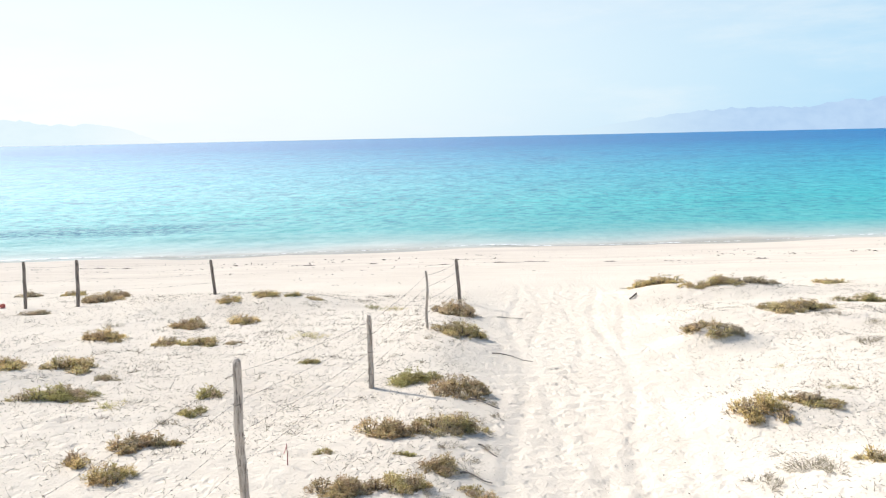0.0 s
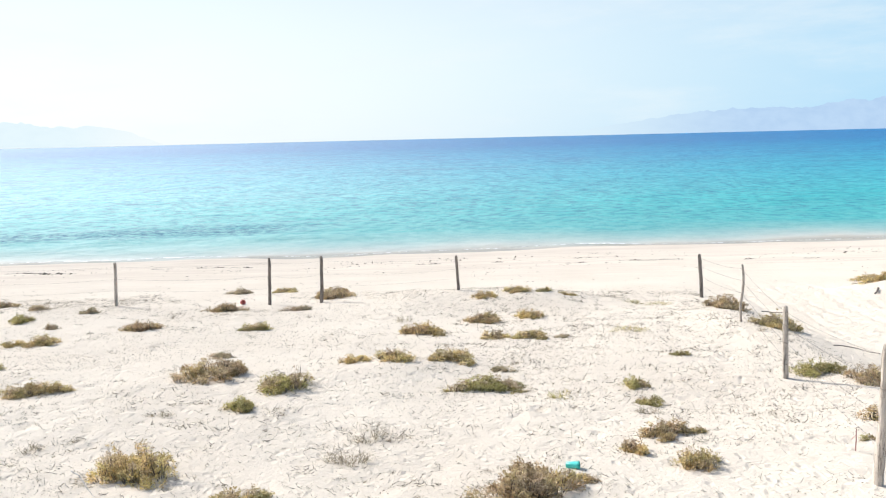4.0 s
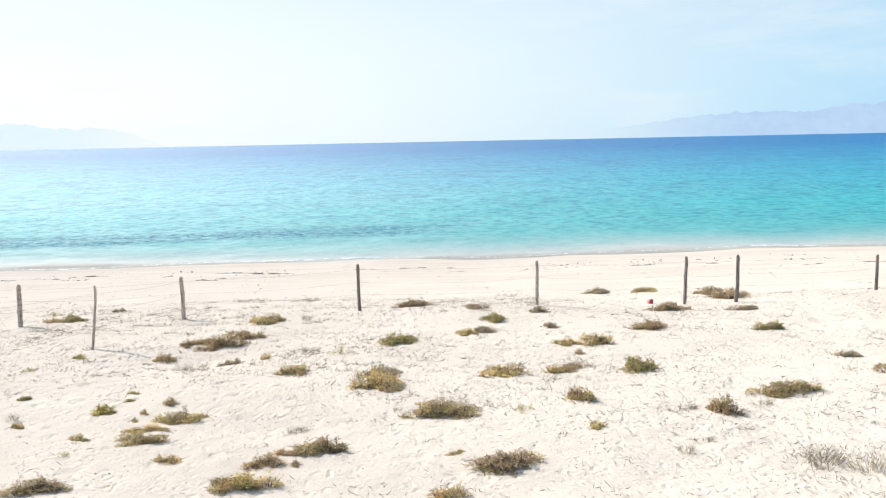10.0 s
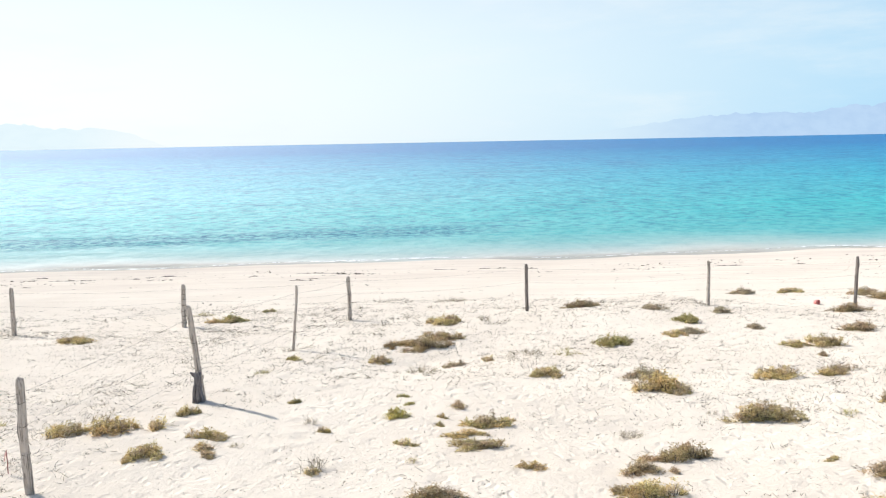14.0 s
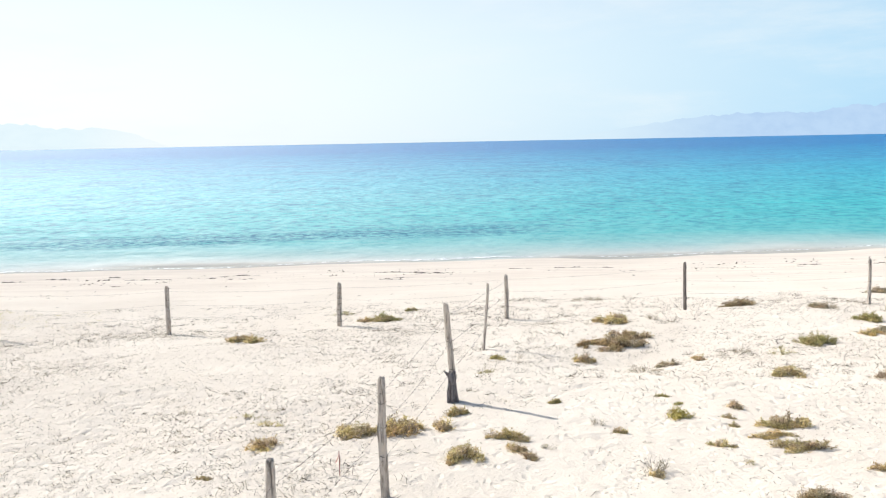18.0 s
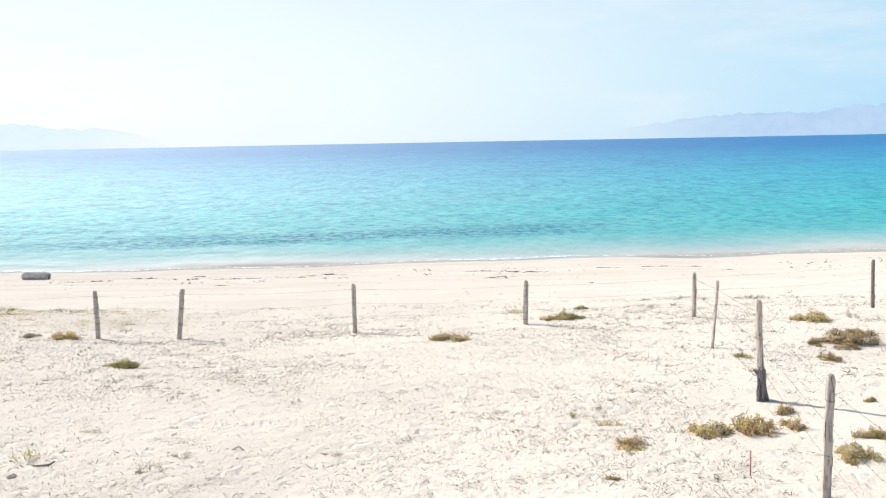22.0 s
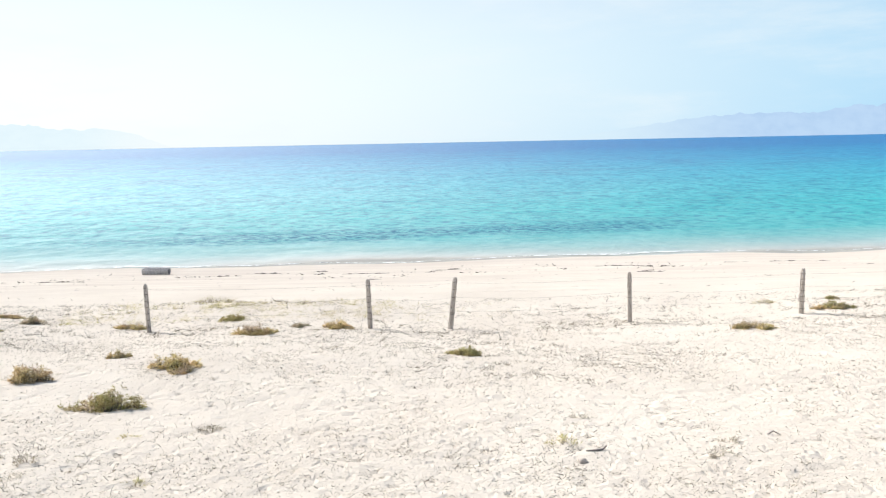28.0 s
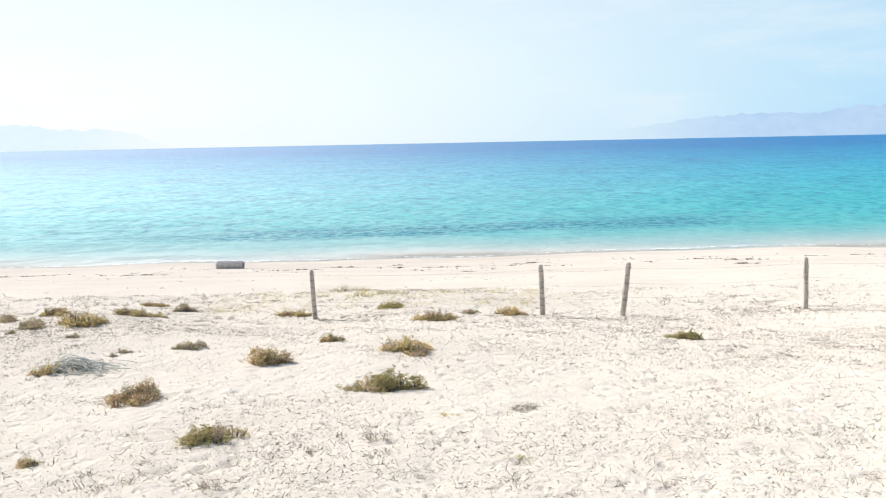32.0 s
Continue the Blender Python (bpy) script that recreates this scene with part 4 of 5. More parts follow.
shrub('dry', 0.30, 9.30, 0.30, 0.24, 0.08)
shrub('dry', -0.15, 8.40, 0.36, 0.29, 0.08)
shrub('dry', -0.15, 10.35, 0.25, 0.20, 0.08)
shrub('dry', 0.55, 10.20, 0.28, 0.22, 0.08)
shrub('dry', 0.62, 12.35, 0.30, 0.24, 0.08)
shrub('olive', 0.34, 8.69, 0.43, 0.29, 0.13)
shrub('olive', 0.31, 17.0, 1.05, 0.95, 0.32)
shrub('brown', 0.24, 20.05, 1.05, 1.0, 0.36)
shrub('brown', 0.20, 12.79, 0.95, 0.86, 0.28)
shrub('olive', 0.07, 10.74, 0.98, 0.63, 0.23)
shrub('brown', -0.09, 9.25, 0.48, 0.40, 0.17)
shrub('dry', -0.27, 16.24, 0.27, 0.31, 0.09)
shrub('olive', -0.46, 8.62, 0.51, 0.40, 0.18)
shrub('green', -0.48, 13.27, 0.76, 0.63, 0.20)
shrub('green', -0.49, 9.61, 0.25, 0.15, 0.06)
shrub('brown', -0.71, 10.44, 0.85, 0.60, 0.23)
shrub('brown', -1.07, 8.51, 0.78, 0.42, 0.19)
shrub('pale', -1.25, 20.53, 0.54, 0.51, 0.11)
shrub('green', -1.46, 9.73, 0.24, 0.18, 0.07)
shrub('pale', -1.76, 20.81, 0.48, 0.52, 0.12)
shrub('green', -2.39, 14.53, 0.29, 0.32, 0.09)
shrub('pale', -2.77, 16.87, 0.67, 0.52, 0.13)
shrub('olive', -3.34, 21.58, 0.43, 0.32, 0.09)
shrub('brown', -5.78, 8.11, 1.11, 0.75, 0.35)
shrub('olive', -8.70, 8.18, 0.57, 0.31, 0.14)
shrub('straw', -10.02, 8.82, 0.95, 0.75, 0.32)
shrub('brown', -22.23, 9.17, 0.67, 0.37, 0.16)
shrub('olive', -27.24, 11.77, 0.52, 0.45, 0.17)
shrub('pale', -40.56, 10.20, 0.23, 0.18, 0.08)
shrub('pale', -41.25, 11.86, 0.24, 0.16, 0.06)
shrub('green', -22.71, 13.50, 0.18, 0.18, 0.06)
shrub('green', -22.60, 13.00, 0.17, 0.17, 0.06)
shrub('bright', -22.75, 12.41, 0.30, 0.30, 0.13)
shrub('olive', -21.88, 12.72, 0.24, 0.24, 0.11)
shrub('olive', -22.11, 12.28, 0.16, 0.16, 0.08)
shrub('olive', -22.13, 11.95, 0.14, 0.14, 0.07)
shrub('olive', -22.59, 11.13, 0.27, 0.27, 0.09)
shrub('straw', -23.72, 11.77, 0.18, 0.18, 0.09)
shrub('pale', -22.53, 10.45, 0.16, 0.16, 0.07)
shrub('dry', -23.64, 10.23, 0.35, 0.35, 0.18)
shrub('straw', -23.64, 10.13, 0.23, 0.23, 0.07)
shrub('dry', -24.75, 11.12, 0.24, 0.16, 0.06)
shrub('green', -24.38, 13.31, 0.17, 0.17, 0.08)
shrub('green', -25.01, 16.88, 0.28, 0.28, 0.10)
shrub('pale', -25.28, 15.36, 0.25, 0.25, 0.08)
shrub('straw', -26.65, 11.90, 0.60, 0.60, 0.24)
shrub('straw', -26.08, 12.01, 0.32, 0.32, 0.15)
shrub('olive', -25.86, 12.77, 0.30, 0.30, 0.15)
shrub('straw', -25.25, 11.49, 0.52, 0.25, 0.14)
shrub('straw', -25.16, 11.06, 0.29, 0.29, 0.08)
shrub('brown', -25.04, 10.78, 0.26, 0.26, 0.07)
shrub('olive', -25.83, 10.79, 0.46, 0.46, 0.17)
shrub('dry', -23.43, 11.34, 0.14, 0.11, 0.04)
shrub('straw', -21.82, 11.48, 0.56, 0.25, 0.08)
shrub('olive', -21.65, 10.94, 0.77, 0.35, 0.11)
shrub('straw', -21.07, 10.08, 0.32, 0.24, 0.08)
shrub('dry', -23.94, 12.14, 0.21, 0.21, 0.10)
shrub('olive', -22.02, 20.67, 0.83, 0.83, 0.23)
shrub('brown', -22.45, 17.90, 1.06, 0.75, 0.27)
shrub('brown', -23.09, 18.01, 0.44, 0.44, 0.13)
shrub('brown', -22.10, 18.59, 0.90, 0.46, 0.20)
shrub('olive', -23.32, 16.92, 0.42, 0.42, 0.16)
shrub('dry', -22.45, 15.70, 0.55, 0.50, 0.17)
shrub('grey', -21.89, 16.35, 0.37, 0.37, 0.10)
shrub('straw', -21.24, 16.57, 0.28, 0.28, 0.10)
shrub('dry', -20.50, 16.68, 0.60, 0.50, 0.16)
shrub('olive', -20.34, 14.65, 0.52, 0.52, 0.16)
shrub('pale', -19.71, 16.46, 0.32, 0.32, 0.14)
shrub('straw', -18.78, 13.20, 0.76, 0.66, 0.28)
shrub('grey', -18.80, 14.12, 0.75, 0.55, 0.17)
shrub('olive', -17.72, 11.73, 1.05, 0.47, 0.25)
shrub('brown', -19.36, 10.29, 0.82, 0.37, 0.21)
shrub('dry', -19.68, 11.23, 0.42, 0.42, 0.11)
shrub('brown', -19.84, 9.86, 0.44, 0.44, 0.12)
shrub('olive', -19.48, 9.84, 0.14, 0.14, 0.07)
shrub('olive', -17.58, 10.08, 0.24, 0.16, 0.06)
shrub('brown', -17.01, 9.61, 0.77, 0.65, 0.20)
shrub('dry', -21.83, 25.31, 0.82, 0.37, 0.14)
shrub('dry', -21.06, 20.74, 0.28, 0.28, 0.14)
shrub('green', -18.63, 17.34, 0.70, 0.70, 0.21)
shrub('brown', -18.49, 22.25, 0.93, 0.52, 0.21)
shrub('grey', -16.83, 21.18, 0.57, 0.57, 0.15)
shrub('green', -16.56, 19.49, 0.59, 0.59, 0.20)
shrub('straw', -17.21, 18.06, 0.43, 0.43, 0.14)
shrub('grey', -16.78, 18.22, 0.59, 0.35, 0.15)
shrub('straw', -16.71, 13.88, 0.77, 0.46, 0.20)
shrub('straw', -15.76, 14.05, 0.55, 0.34, 0.14)
shrub('grey', -15.40, 14.39, 0.44, 0.37, 0.11)
shrub('straw', -15.73, 12.09, 0.40, 0.40, 0.20)
shrub('pale', -16.59, 11.66, 0.22, 0.22, 0.09)
shrub('straw', -15.75, 10.75, 0.24, 0.24, 0.08)
shrub('grey', -15.37, 20.68, 0.40, 0.40, 0.16)
shrub('grey', -15.35, 18.50, 0.31, 0.31, 0.15)
shrub('straw', -15.26, 16.68, 0.51, 0.48, 0.13)
shrub('olive', -14.65, 16.69, 0.70, 0.70, 0.22)
shrub('olive', -15.19, 15.64, 0.19, 0.19, 0.10)
shrub('green', -14.45, 13.89, 0.56, 0.56, 0.25)
shrub('brown', -13.93, 11.27, 0.41, 0.41, 0.21)
shrub('dry', -13.33, 11.53, 0.28, 0.28, 0.11)
shrub('dry', -14.47, 11.42, 0.39, 0.39, 0.12)
shrub('olive', -12.73, 12.19, 1.06, 0.48, 0.21)
shrub('brown', -10.34, 13.20, 1.07, 1.07, 0.32)
shrub('brown', -13.25, 18.25, 0.79, 0.69, 0.21)
shrub('brown', -12.08, 21.07, 1.06, 0.49, 0.21)
shrub('green', -10.71, 18.13, 0.70, 0.35, 0.17)
shrub('grey', -10.30, 20.86, 0.79, 0.35, 0.15)
shrub('brown', -9.64, 23.67, 1.13, 0.98, 0.29)
shrub('dry', -7.49, 18.64, 0.44, 0.44, 0.16)
shrub('straw', -7.00, 17.06, 1.00, 0.53, 0.25)
shrub('brown', -5.69, 18.50, 0.90, 0.54, 0.23)
shrub('dry', -13.45, 9.41, 0.64, 0.64, 0.22)
shrub('dry', -13.01, 9.22, 0.53, 0.53, 0.23)
shrub('dry', -14.58, 10.15, 0.35, 0.16, 0.06)
shrub('dry', -11.57, 9.71, 0.40, 0.25, 0.10)
shrub('dry', -10.41, 10.97, 0.45, 0.20, 0.11)
shrub('straw', -12.15, 8.74, 0.15, 0.14, 0.04)
shrub('dry', -14.88, 9.82, 0.24, 0.24, 0.12)
shrub('grey', -12.95, 26.05, 0.79, 0.51, 0.18)
shrub('olive', -11.49, 26.07, 0.75, 0.47, 0.17)
shrub('brown', -9.86, 24.90, 0.96, 0.66, 0.25)
shrub('straw', -5.50, 21.43, 0.60, 0.60, 0.16)
shrub('olive', -4.65, 21.81, 0.76, 0.44, 0.18)
shrub('olive', -3.93, 21.78, 0.37, 0.37, 0.14)
shrub('straw', -4.60, 19.07, 0.64, 0.64, 0.22)
shrub('olive', -5.52, 16.60, 0.56, 0.56, 0.16)
shrub('olive', -4.84, 16.51, 0.67, 0.48, 0.17)
shrub('grey', -4.20, 16.45, 0.31, 0.24, 0.08)
shrub('olive', -7.43, 13.95, 0.73, 0.50, 0.19)
shrub('olive', -6.43, 14.20, 0.75, 0.75, 0.22)
shrub('green', -5.94, 12.49, 1.23, 0.56, 0.24)
shrub('grey', -5.58, 13.64, 0.42, 0.29, 0.11)
shrub('dry', -7.49, 10.14, 0.55, 0.55, 0.16)
shrub('dry', -7.69, 9.23, 0.72, 0.37, 0.19)
shrub('brown', -5.83, 8.63, 0.69, 0.69, 0.18)
shrub('olive', -5.37, 8.54, 0.38, 0.38, 0.19)
shrub('straw', -5.09, 8.59, 0.36, 0.19, 0.09)
shrub('straw', -4.35, 9.49, 0.32, 0.32, 0.16)
shrub('brown', -3.72, 10.03, 0.79, 0.54, 0.21)
shrub('straw', -3.75, 9.02, 0.49, 0.49, 0.21)
shrub('pale', -4.79, 11.97, 0.41, 0.29, 0.11)
shrub('dry', -3.77, 11.16, 0.34, 0.20, 0.09)
shrub('green', -3.62, 12.60, 0.38, 0.38, 0.16)
shrub('green', -3.63, 11.64, 0.40, 0.34, 0.10)
shrub('grey', -50.81, 20.33, 0.47, 0.47, 0.19)
shrub('grey', -49.81, 19.30, 0.58, 0.58, 0.22)
shrub('olive', -50.28, 21.30, 0.51, 0.51, 0.22)
shrub('olive', -49.01, 19.68, 0.88, 0.88, 0.36)
shrub('grey', -49.94, 18.65, 0.18, 0.18, 0.09)
shrub('grey', -48.36, 17.87, 0.32, 0.18, 0.08)
shrub('olive', -48.44, 21.26, 0.83, 0.59, 0.22)
shrub('olive', -48.89, 24.02, 0.71, 0.41, 0.15)
shrub('olive', -47.89, 21.23, 0.37, 0.33, 0.10)
shrub('grey', -47.76, 22.91, 0.53, 0.53, 0.21)
shrub('grey', -45.77, 16.63, 0.56, 0.37, 0.15)
shrub('grey', -46.93, 16.11, 0.13, 0.13, 0.07)
shrub('grey', -46.85, 16.44, 0.21, 0.21, 0.07)
shrub('brown', -45.42, 13.01, 0.73, 0.73, 0.25)
shrub('brown', -44.10, 15.22, 0.72, 0.72, 0.26)
shrub('green', -43.87, 11.08, 0.63, 0.63, 0.19)
shrub('straw', -45.63, 10.49, 0.24, 0.24, 0.09)
shrub('olive', -44.87, 21.91, 0.77, 0.42, 0.18)
shrub('olive', -43.32, 17.00, 0.37, 0.37, 0.15)
shrub('green', -42.61, 22.58, 0.55, 0.55, 0.17)
shrub('straw', -41.96, 15.80, 0.77, 0.77, 0.23)
shrub('green', -42.11, 13.34, 1.08, 0.49, 0.28)
shrub('dry', -42.45, 11.06, 0.14, 0.14, 0.07)
shrub('dry', -42.71, 10.57, 0.12, 0.12, 0.05)
shrub('grey', -40.70, 21.30, 0.38, 0.34, 0.10)
shrub('straw', -39.78, 21.14, 0.62, 0.62, 0.21)
shrub('green', -36.91, 17.21, 0.66, 0.46, 0.17)
shrub('dry', -34.18, 10.84, 0.26, 0.26, 0.13)
shrub('pale', -35.90, 11.33, 0.27, 0.27, 0.13)
shrub('olive', -30.54, 19.78, 0.76, 0.76, 0.20)
shrub('straw', -28.00, 22.20, 0.49, 0.29, 0.13)
shrub('green', -27.50, 22.31, 0.73, 0.62, 0.19)
shrub('green', -26.90, 24.00, 0.35, 0.35, 0.10)
shrub('pale', -28.79, 23.85, 0.53, 0.32, 0.14)
shrub('straw', -28.36, 11.32, 0.42, 0.42, 0.12)
shrub('dry', -28.49, 12.98, 0.18, 0.18, 0.09)
shrub('pale', -28.88, 12.65, 0.31, 0.19, 0.08)
shrub('pale', -28.50, 12.22, 0.33, 0.21, 0.09)
shrub('straw', -28.80, 10.24, 0.23, 0.10, 0.06)
shrub('dry', -32.11, 11.36, 0.31, 0.14, 0.06)
shrub('dry', -29.89, 13.02, 0.24, 0.22, 0.06)
shrub('straw', -17.68, 8.68, 0.46, 0.45, 0.12)
shrub('olive', -21.50, 11.92, 0.70, 0.42, 0.18)
shrub('straw', -19.90, 9.20, 0.71, 0.40, 0.18)
shrub('pale', -42.83, 24.64, 0.62, 0.52, 0.11)
shrub('pale', -43.53, 24.37, 0.76, 0.60, 0.13)
shrub('pale', -43.98, 26.13, 1.14, 0.76, 0.16)
shrub('straw', -8.08, 14.00, 0.49, 0.49, 0.14)
shrub('grey', -10.62, 14.77, 0.48, 0.27, 0.12)
shrub('green', -8.98, 12.40, 0.78, 0.78, 0.27)
shrub('green', -9.42, 11.23, 0.42, 0.42, 0.20)
shrub('dry', -18.39, 11.95, 0.16, 0.16, 0.07)
shrub('olive', -41.52, 20.09, 0.90, 0.61, 0.23)
shrub('olive', -47.41, 14.73, 0.38, 0.38, 0.19)
shrub('dry', -47.04, 14.82, 0.69, 0.31, 0.15)
shrub('dry', -44.62, 9.70, 0.17, 0.17, 0.05)
shrub('dry', -44.29, 9.82, 0.16, 0.16, 0.05)
shrub('dry', -43.49, 9.62, 0.23, 0.23, 0.11)
shrub('dry', -41.56, 9.74, 0.11, 0.11, 0.05)
shrub('dry', -42.01, 10.44, 0.26, 0.22, 0.07)
shrub('dry', -42.04, 10.92, 0.30, 0.30, 0.12)
shrub('dry', -40.34, 12.19, 0.43, 0.23, 0.11)
shrub('dry', -35.49, 12.49, 0.30, 0.13, 0.07)
shrub('dry', -33.96, 11.27, 0.26, 0.26, 0.08)


# ---- dead grass, strewn over the dune ----
def bent_blades(rng, root, way, length, width):
    """Thin stalks with a kink half way: verts and faces."""
    n = len(root)
    side = unit(np.cross(way, rng.normal(0, 1, (n, 3)))) * (width / 2)[:, None]
    knee = root + way * (length * rng.uniform(0.35, 0.65, n))[:, None]
    on = unit(way + rng.normal(0, 0.55, (n, 3)) * (1, 1, 0.6))
    tip = knee + on * (length * 0.5)[:, None]
    v = np.stack([root - side, root + side, knee + side, knee - side, tip], 1).reshape(-1, 3)
    a = np.arange(n) * 5
    return v, np.stack([a, a + 1, a + 2, a + 3], -1).tolist() + np.stack([a + 3, a + 2, a + 4], -1).tolist()


def strewn_grass(name, count, xr, yr, clump, seed, label, blade, heaps, material=GRASS):
    """Short dead stalks: some singly, most in loose heaps where a plant has died back."""
    rng = np.random.default_rng(seed)

    def clear_of_track(px, py):
        return np.abs(px - track_x(py)) / (1.6 + 0.07 * np.clip(py - 11, 0, 16)) > 1.05

    px, py = rng.uniform(*xr, count), rng.uniform(*yr, count)
    thick = 2.6 * value_noise(px / 3.1, py / 2.4, seed) + 2.4 * value_noise(px / 0.9, py / 0.8, seed + 1) + 0.1
    keep = (rng.uniform(0, 1, count) < np.clip(thick, 0.06, 1)) & clear_of_track(px, py)
    px, py = np.repeat(px[keep], clump), np.repeat(py[keep], clump)
    px, py = px + rng.normal(0, 0.02, len(px)), py + rng.normal(0, 0.02, len(px))
    size = np.ones(len(px))
    # the heaps
    hx, hy = rng.uniform(*xr, heaps), rng.uniform(*yr, heaps)
    keep = (value_noise(hx / 4.1, hy / 3.2, seed + 5) > rng.uniform(-0.3, 0.2, heaps)) & clear_of_track(hx, hy)
    hx, hy = hx[keep], hy[keep]
    wide, many = rng.uniform(0.05, 0.2, len(hx)), rng.integers(5, 26, len(hx))
    k = np.repeat(np.arange(len(hx)), many)
    px = np.concatenate([px, hx[k] + rng.normal(0, 1, len(k)) * wide[k]])
    py = np.concatenate([py, hy[k] + rng.normal(0, 1, len(k)) * wide[k] * 0.8])
    size = np.concatenate([size, rng.uniform(0.8, 1.6, len(hx))[k]])
    n = len(px)
    pz = ground_z(px, py) + relief(px, py) - 0.004
    way = unit(np.column_stack([rng.normal(0, 1, n), rng.normal(0, 0.6, n), rng.uniform(0.02, 0.75, n)]))
    length = blade * rng.uniform(0.35, 1.25, n) * size
    v, f = bent_blades(rng, np.column_stack([px, py, pz]), way, length, np.clip(length * rng.uniform(0.045, 0.09, n), 0.003, 0.006))
    tagged(new(name, mesh_of(name, v, f, material)), label, "dead grass" if material is GRASS else "grass", kind="stuff")


strewn_grass("dead_grass", 20000, (-28, 13), (7.2, 24), 3, 51, "short dead grass stalks strewn over the sand", 0.08, 5400)
strewn_grass("dead_grass_fringe", 8000, (-66, -15), (20.3, 26.2), 3, 61, "fringe of dry grey grass at the dune's edge", 0.12, 1100)
strewn_grass("dead_grass_patch", 84000, (-57, -27), (7.2, 22), 3, 71, "fine dry grass litter in patches on the flat sand", 0.058, 12000)


strewn_grass("pale_grass", 900, (-47.5, -35.5), (22.6, 26.0), 3, 75, "pale yellow-green grass thin along the dune's edge", 0.14, 260, LEAVES["pale"])


def strewn_crumbs(count, xr, yr, seed):
    """Flat flecks of dead stalk and shell."""
    rng = np.random.default_rng(seed)
    px, py = rng.uniform(*xr, count), rng.uniform(*yr, count)
    thick = 2.2 * value_noise(px / 2.3, py / 1.7, seed) + 1.6 * value_noise(px / 0.6, py / 0.5, seed + 1) + 0.25
    off = np.abs(px - track_x(py)) / (1.6 + 0.07 * np.clip(py - 11, 0, 16))
    keep = rng.uniform(0, 1, count) < np.clip(thick, 0.07, 1) * np.where(off > 1.05, 1, 0.25)
    px, py = px[keep], py[keep]
    n = len(px)
    pz = ground_z(px, py) + relief(px, py) + rng.uniform(-0.004, 0.01, n)
    way = unit(np.column_stack([rng.normal(0, 1, n), rng.normal(0, 0.7, n), rng.normal(0.1, 0.25, n)]))
    v, f = leaves(rng, np.column_stack([px, py, pz]), way, rng.uniform(0.008, 0.04, n), rng.uniform(0.005, 0.013, n))
    tagged(new("plant_litter", mesh_of("plant_litter", v, f.tolist(), GRASS)), "small dark flecks of plant litter on the sand", "litter", kind="stuff")


strewn_crumbs(300000, (-56, 13), (7.2, 25.8), 91)


# ---- seaweed and wreckage on the beach ----
def seaweed(x, y, across):
    """A ragged low mat of dried weed, drawn out along the tide line."""
    rng = np.random.default_rng(int(x * 100) % 9973)
    across *= 1.5
    n = max(8, int(across / 0.07))
    verts, faces = [], []
    for i in range(n + 1):
        u = i / n
        px = (u - 0.5) * across
        cy = 0.14 * math.sin(px * 2.3 + x) + 0.05 * rng.normal()
        wide = (0.03 + 0.09 * rng.uniform() ** 2) * (0.25 + math.sin(u * math.pi)) * (1.0 if math.sin(px * 7 + x) > -0.4 else 0.3)
        for k, v in enumerate((-1, -0.5, 0, 0.5, 1)):
            py = cy + v * wide
            lift = 0.0 if abs(v) == 1 else rng.uniform(0.012, 0.07) * min(1, wide / 0.09)
            verts.append((px + rng.normal() * 0.012, py, surface_z(x + px, y + py) - surface_z(x, y) - 0.004 + lift))
        if i:
            a = len(verts) - 10
            faces += [(a + k, a + k + 1, a + k + 6, a + k + 5) for k in range(4)]
    ob = tagged(new("seaweed_mat", mesh_of("seaweed_mat", verts, faces, WEED_MAT)), "dark dried seaweed mat lying on the pale beach", "seaweed", "seaweed on the beach")
    ob.location = (x, y, surface_z(x, y))


seaweed(-21.99, 45.72, 0.91)
seaweed(-19.19, 46.02, 1.84)
seaweed(-17.20, 45.68, 0.91)
seaweed(-7.34, 43.77, 1.02)
seaweed(2.88, 40.32, 1.34)
seaweed(4.56, 40.73, 0.81)
seaweed(7.83, 39.20, 0.52)
seaweed(10.71, 39.10, 0.52)
seaweed(14.94, 39.12, 0.52)
seaweed(-26.74, 43.23, 1.16)
seaweed(-3.57, 43.62, 0.58)
seaweed(-0.18, 39.74, 0.80)
seaweed(-41.15, 43.96, 1.74)
seaweed(-36.84, 45.47, 1.50)
seaweed(-48.37, 43.90, 1.42)
seaweed(-46.53, 45.32, 1.47)
seaweed(-28.20, 44.07, 2.00)
seaweed(-27.84, 39.24, 0.63)
seaweed(-37.99, 43.89, 0.42)
seaweed(-28.34, 37.95, 0.73)
seaweed(-62.08, 43.42, 2.21)
seaweed(-54.85, 40.32, 1.53)
seaweed(-43.82, 45.93, 0.58)
seaweed(-40.24, 37.35, 0.47)


def strandline():
    """Crumbs of weed along the tide lines."""
    rng = np.random.default_rng(81)
    n = 1500
    x = rng.uniform(-78, 34, n)
    line = np.where(rng.uniform(0, 1, n) < 0.55, 6.6, 10.5)
    y = shore_y(x) - line + 1.4 * value_noise(x / 7, x * 0, 82) + rng.normal(0, 0.55, n)
    keep = value_noise(x / 2.1, line, 83) + 0.35 * value_noise(x / 0.5, line, 84) > 0.12
    x, y = x[keep], y[keep]
    root = np.column_stack([x, y, ground_z(x, y) + relief(x, y) + rng.uniform(0.0, 0.02, len(x))])
    way = unit(np.column_stack([rng.normal(0, 1, len(x)), rng.normal(0, 0.5, len(x)), rng.normal(0, 0.15, len(x))]))
    v, f = leaves(rng, root, way, rng.uniform(0.06, 0.24, len(x)), rng.uniform(0.03, 0.07, len(x)))
    tagged(new("seaweed_crumbs", mesh_of("seaweed_crumbs", v, f.tolist(), WEED)), "small scraps of dried seaweed along the tide line", "seaweed", kind="stuff")


strandline()


